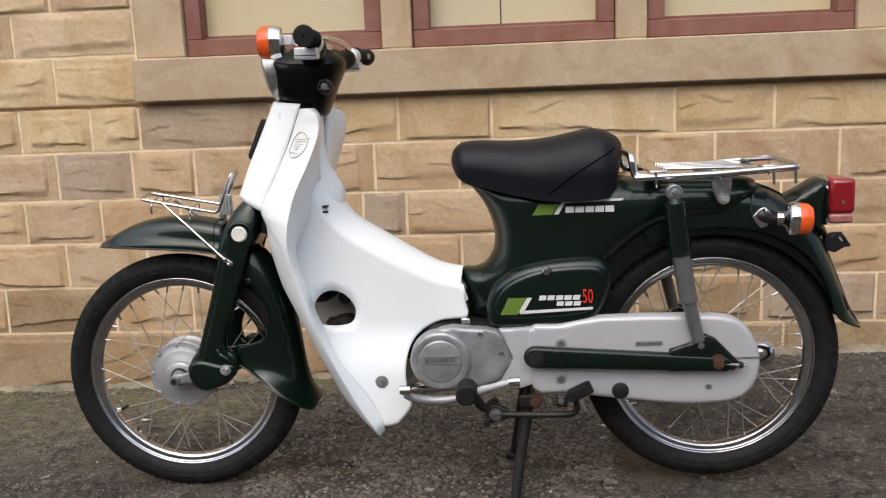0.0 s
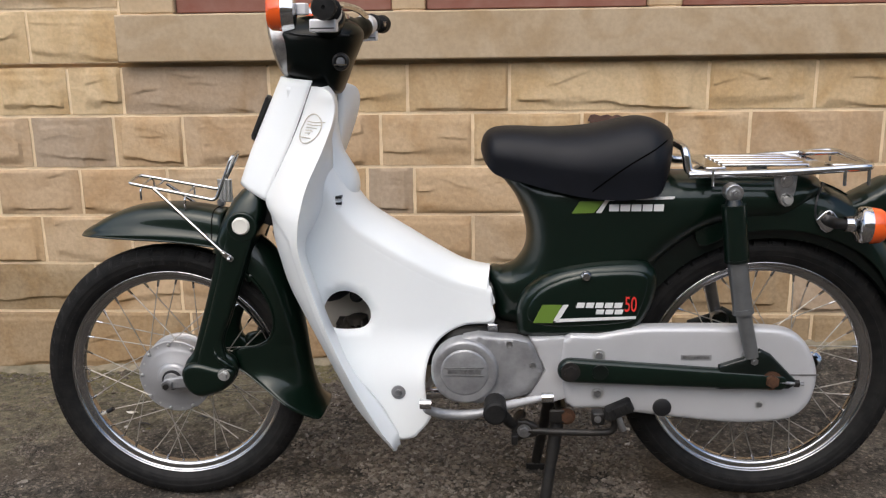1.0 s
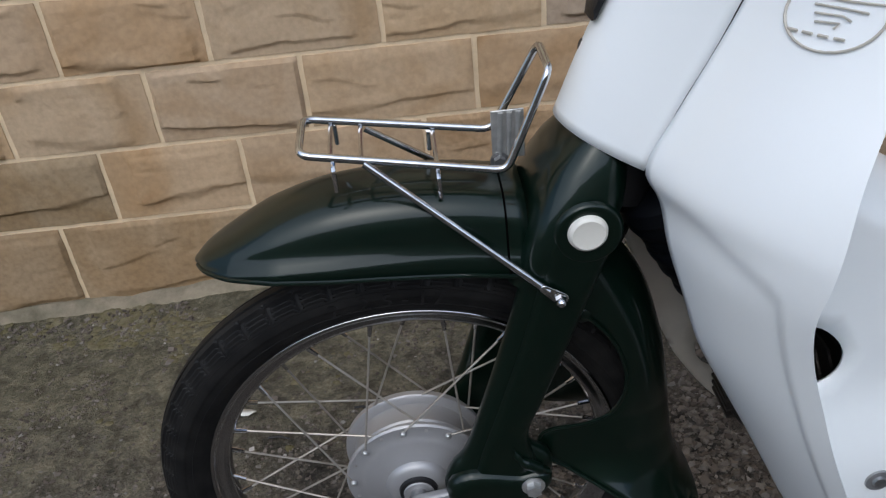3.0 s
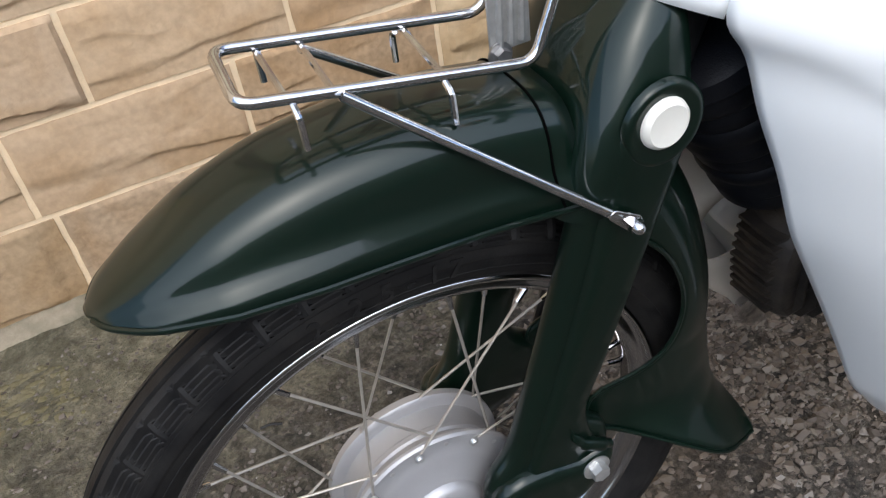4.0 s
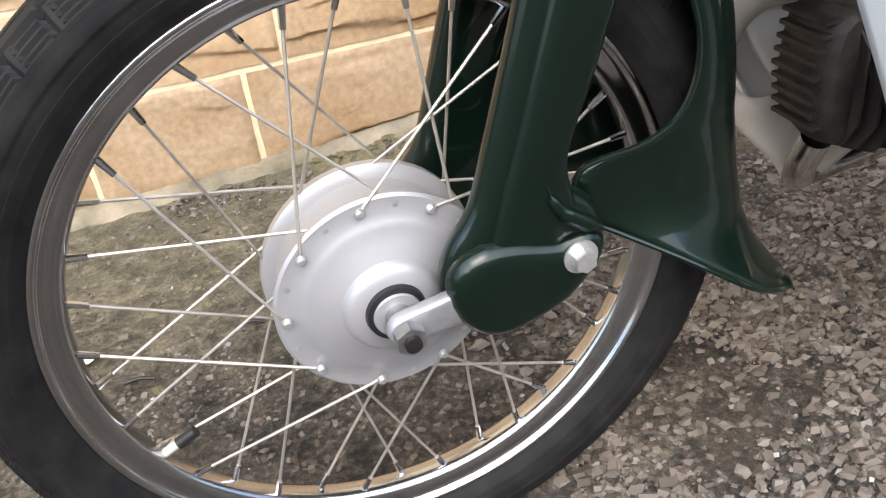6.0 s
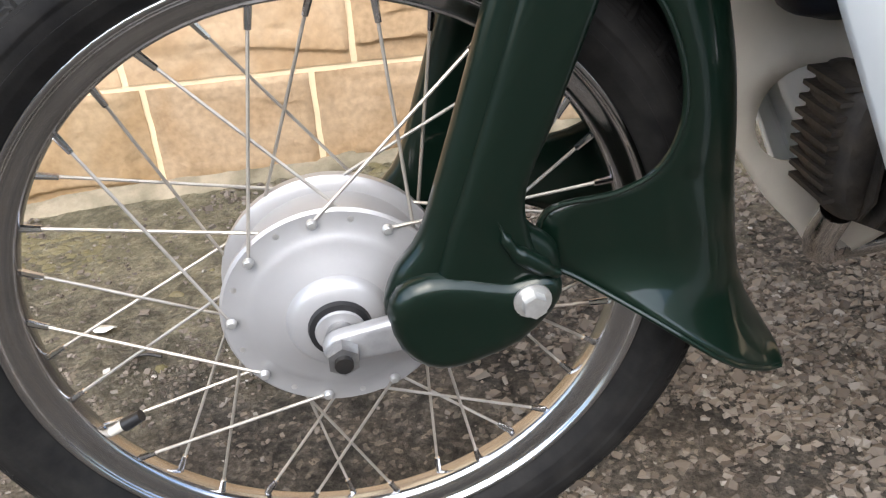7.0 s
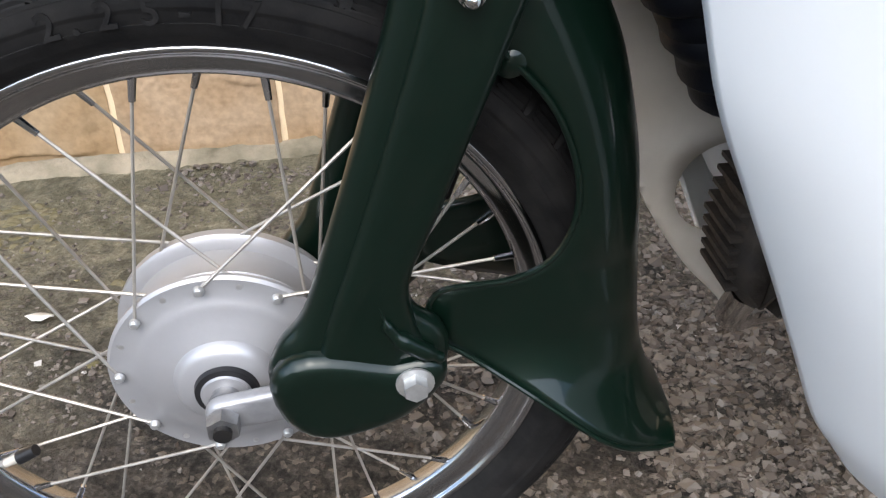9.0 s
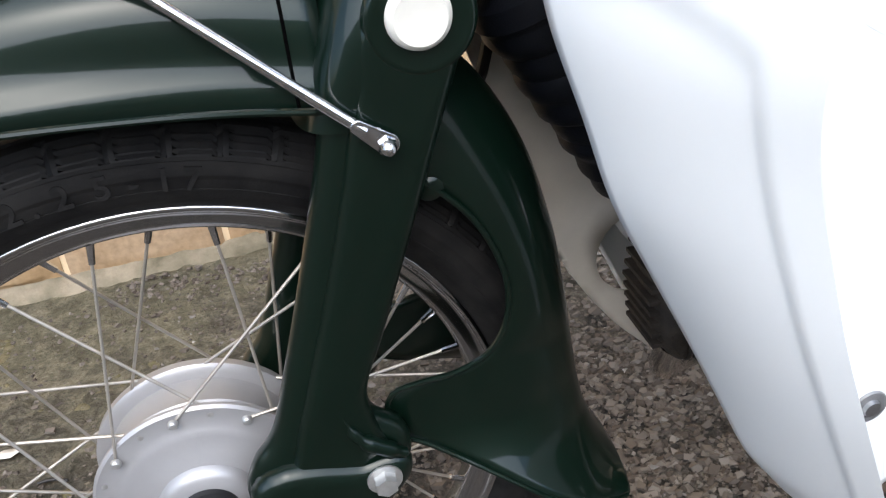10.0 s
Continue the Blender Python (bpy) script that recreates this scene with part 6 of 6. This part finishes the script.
part("case_label", bm, ALLOY, case, "worn grey label", smooth=False)
for k in range(4):
    part("label_mark", boxm(1.022 + 0.013 * k, 1.032 + 0.013 * k, -0.1190, -0.1186, 0.350, 0.3555), STEEL, case, smooth=False)
for s in SIDES:
    arm = part("swinging_arm", pillow(capsule(0.806, 0.331, 1.20, 0.312, 0.0245, 0.018), 0.012, 0.010, s * 0.132, step=0.014, edge=0.006, smooth=0), GREEN, bike, "dark green rear swinging arm")
    part("arm_end", pillow([(1.085, 0.345), (1.130, 0.360), (1.160, 0.378), (1.180, 0.368), (1.215, 0.332), (1.236, 0.310), (1.218, 0.298), (1.085, 0.296)], 0.008, 0.005, s * 0.134, step=0.014, edge=0.006, smooth=0), GREENR, arm)
    part("pivot_nut", hexbolt((0.806, s * 0.143, 0.331), (0, s, 0), 0.013, 0.007), CASTBLACK, arm)
    part("arm_boss", lathe((0.862, s * 0.143, 0.331), (0, s, 0), [(0, 0.016), (0.004, 0.015), (0.004, 0)], 24), GREENR, arm)
    part("axle_nut", hexbolt((1.185, s * 0.141, 0.316), (0, s, 0), 0.013, 0.010), RUST if s < 0 else STEEL, arm, "rusty rear axle nut")
    part("adjuster", tube([(1.19, s * 0.140, 0.314), (1.245, s * 0.140, 0.309)], 0.004, 8), STEEL, arm)
    part("adjuster_nut", cyl((1.228, s * 0.140, 0.3105), (1.236, s * 0.140, 0.3098), 0.0075, seg=6), CASTBLACK, arm)
stand = part("centre_stand", tube([(0.792, -0.070, 0.225), (0.775, -0.100, 0.12), (0.757, -0.125, 0.005)], [0.014, 0.012, 0.011], 10, round_=5), CASTBLACK, bike, "black centre stand holding the bike")
part("stand_leg", tube([(0.792, 0.070, 0.225), (0.775, 0.100, 0.12), (0.757, 0.125, 0.005)], [0.014, 0.012, 0.011], 10, round_=5), CASTBLACK, stand)
for s in SIDES:
    part("stand_foot", boxm(0.735, 0.785, s * 0.128 - 0.014, s * 0.128 + 0.014, GZ, 0.006), CASTBLACK, stand, bevel=0.003)
part("stand_pivot", tube([(0.795, -0.095, 0.225), (0.795, 0.095, 0.225)], 0.012, 12), CASTBLACK, stand)
part("stand_spring_bolt", hexbolt((0.804, -0.104, 0.222), (0, -1, 0), 0.012, 0.010), RUST, stand, "rusty orange bolt")
pedal = part("stand_lever", tube([(0.700, -0.128, 0.203), (0.780, -0.134, 0.2025), (0.868, -0.142, 0.206), (0.890, -0.147, 0.216), (0.893, -0.150, 0.244)], 0.0068, 12, round_=4), CASTBLACK, bike, "black side lever below the engine")
part("lever_pad", pillow([(0.868, 0.242), (0.872, 0.262), (0.918, 0.284), (0.928, 0.262), (0.884, 0.240)], 0.016, 0.004, -0.154, step=0.010, edge=0.005, smooth=0), RUBBER, pedal, "black rubber pad")
part("lever_end", boxm(0.848, 0.872, -0.160, -0.134, 0.228, 0.254), CASTBLACK, pedal, bevel=0.004)
part("hinge_pin", lathe((0.858, -0.160, 0.242), (0, -1, 0), [(0, 0.0070), (0.004, 0.0062), (0.005, 0.0)], 16), STEEL, pedal)
for k in range(4):
    a = 0.880 + 0.0115 * k
    part("pad_rib", tube([(a, -0.1705, 0.2475 + 0.005 * k), (a - 0.007, -0.1705, 0.2625 + 0.005 * k)], 0.0014, 6), RUBBER, pedal)
part("lever_prong", tube([(0.896, -0.158, 0.256), (0.900, -0.160, 0.238), (0.908, -0.160, 0.219)], [0.0055, 0.0062, 0.0055], 10, round_=3), STEEL, pedal)
part("spring_anchor", boxm(0.770, 0.800, -0.108, -0.100, 0.208, 0.236), CASTBLACK, stand, bevel=0.003)
peg = part("foot_rest", tube([(0.715, -0.06, 0.205), (0.694, -0.14, 0.222), (0.668, -0.165, 0.266)], 0.0105, 12, round_=4), CASTBLACK, bike, "black folding foot rest")
part("rest_rubber", lathe((0.662, -0.172, 0.279), (0, -1, 0), [(0, 0.012), (0.002, 0.021), (0.050, 0.0225), (0.054, 0.018), (0.054, 0)], 20), RUBBER, peg, "black rubber foot rest pad")
part("rest_plate", pillow([(0.694, 0.200), (0.700, 0.222), (0.722, 0.226), (0.748, 0.214), (0.748, 0.192), (0.720, 0.186), (0.700, 0.178)], 0.008, 0.004, -0.127, step=0.010, edge=0.005, smooth=0), CASTBLACK, peg)
part("rest_stop", boxm(0.694, 0.706, -0.150, -0.128, 0.180, 0.200), CASTBLACK, peg, bevel=0.003)
part("rest_bolt", hexbolt((0.719, -0.135, 0.204), (0, -1, 0), 0.0095, 0.008), STEEL, peg)
gear = part("gear_pedal", tube([(0.757, -0.166, 0.288), (0.740, -0.160, 0.282), (0.700, -0.148, 0.267), (0.668, -0.142, 0.255)], [0.0058, 0.0072, 0.0085, 0.0090], 14, round_=5), CASEPAINT, bike, "worn rocking gear pedal with bright tips")
part("pedal_arm", tube([(0.668, -0.142, 0.255), (0.620, -0.140, 0.240), (0.570, -0.146, 0.242), (0.545, -0.154, 0.250), (0.527, -0.162, 0.262)], [0.0085, 0.0100, 0.0100, 0.0088, 0.0066], 14, round_=5), ALLOY, gear, "dull alloy front arm")
part("pedal_tip", tube([(0.750, -0.172, 0.290), (0.772, -0.172, 0.291)], 0.010, 12), CHROME, gear)
part("pedal_tip", tube([(0.518, -0.166, 0.272), (0.540, -0.166, 0.272)], 0.010, 12), CHROME, gear)
part("gear_shaft", cyl((0.672, -0.09, 0.268), (0.672, -0.150, 0.268), 0.009), STEEL, gear)

# ---- small things on the ground ----
def scrap(x, y, seed, size, material, name, label):
    rnd = random.Random(seed)
    bm = bmesh.new()
    n = 9
    c = [bm.verts.new((x + size * (0.6 + 0.4 * rnd.random()) * math.cos(k * math.tau / n), y + 0.45 * size * (0.5 + 0.5 * rnd.random()) * math.sin(k * math.tau / n), GZ + 0.004 + rnd.uniform(0, 0.006))) for k in range(n)]
    bm.faces.new(c)
    bmesh.ops.triangulate(bm, faces=bm.faces)
    tagged(link(name, bm, material, solid=0.001), label, name.replace("_", " "))


scrap(-0.305, 0.380, 3, 0.022, CREAMCAP, "paper_scrap", "small crumpled white scrap lying on the asphalt")

for (xa, ya), (xb, yb) in (((-0.123, 0.365), (-0.094, 0.357)), ((-0.264, 0.318), (-0.229, 0.311))):
    tagged(link("twig", tube([(xa, ya, GZ + 0.004), ((xa + xb) / 2, (ya + yb) / 2 + 0.002, GZ + 0.006), (xb, yb, GZ + 0.004)], 0.0020, 6, round_=3), CASTBLACK), "thin dark brown twig lying on the asphalt", "twig", "twigs on the ground")

# ---- stones of the wall, then loose chips ----
seed = 0
for z0, z1, xs in ROWS:
    for a, b in zip(xs, xs[1:]):
        seed += 1
        ochre = (z1 < 0.2 and -0.3 < a < 0.0) or seed in (16, 47)
        straw = z0 > 0.74 and seed % 4 != 1 or seed % 7 == 3
        stone_block(a, b, z0, z1, seed, OCHRE if ochre else STAINED if z1 < 0.2 or z1 < 0.3 and seed % 3 == 1 else STRAW if straw else None)
rnd = random.Random(2)
ring = []
for x0, z0, x1, z1, n in ((0.937, 0.735, 0.937, 0.668, 8), (0.937, 0.668, 0.985, 0.634, 8), (0.985, 0.634, 1.070, 0.620, 10), (1.070, 0.620, 1.084, 0.735, 12), (1.084, 0.735, 0.937, 0.738, 16)):
    for k in range(n):
        ring.append((x0 + (x1 - x0) * k / n + rnd.uniform(-0.004, 0.004), z0 + (z1 - z0) * k / n + rnd.uniform(-0.004, 0.004)))
part("tar_stain", flat(ring, WY - 0.016, 0.016), TAR, wall, "dark red-brown stain on a stone", smooth=False)
build_pebbles()
build_moss()
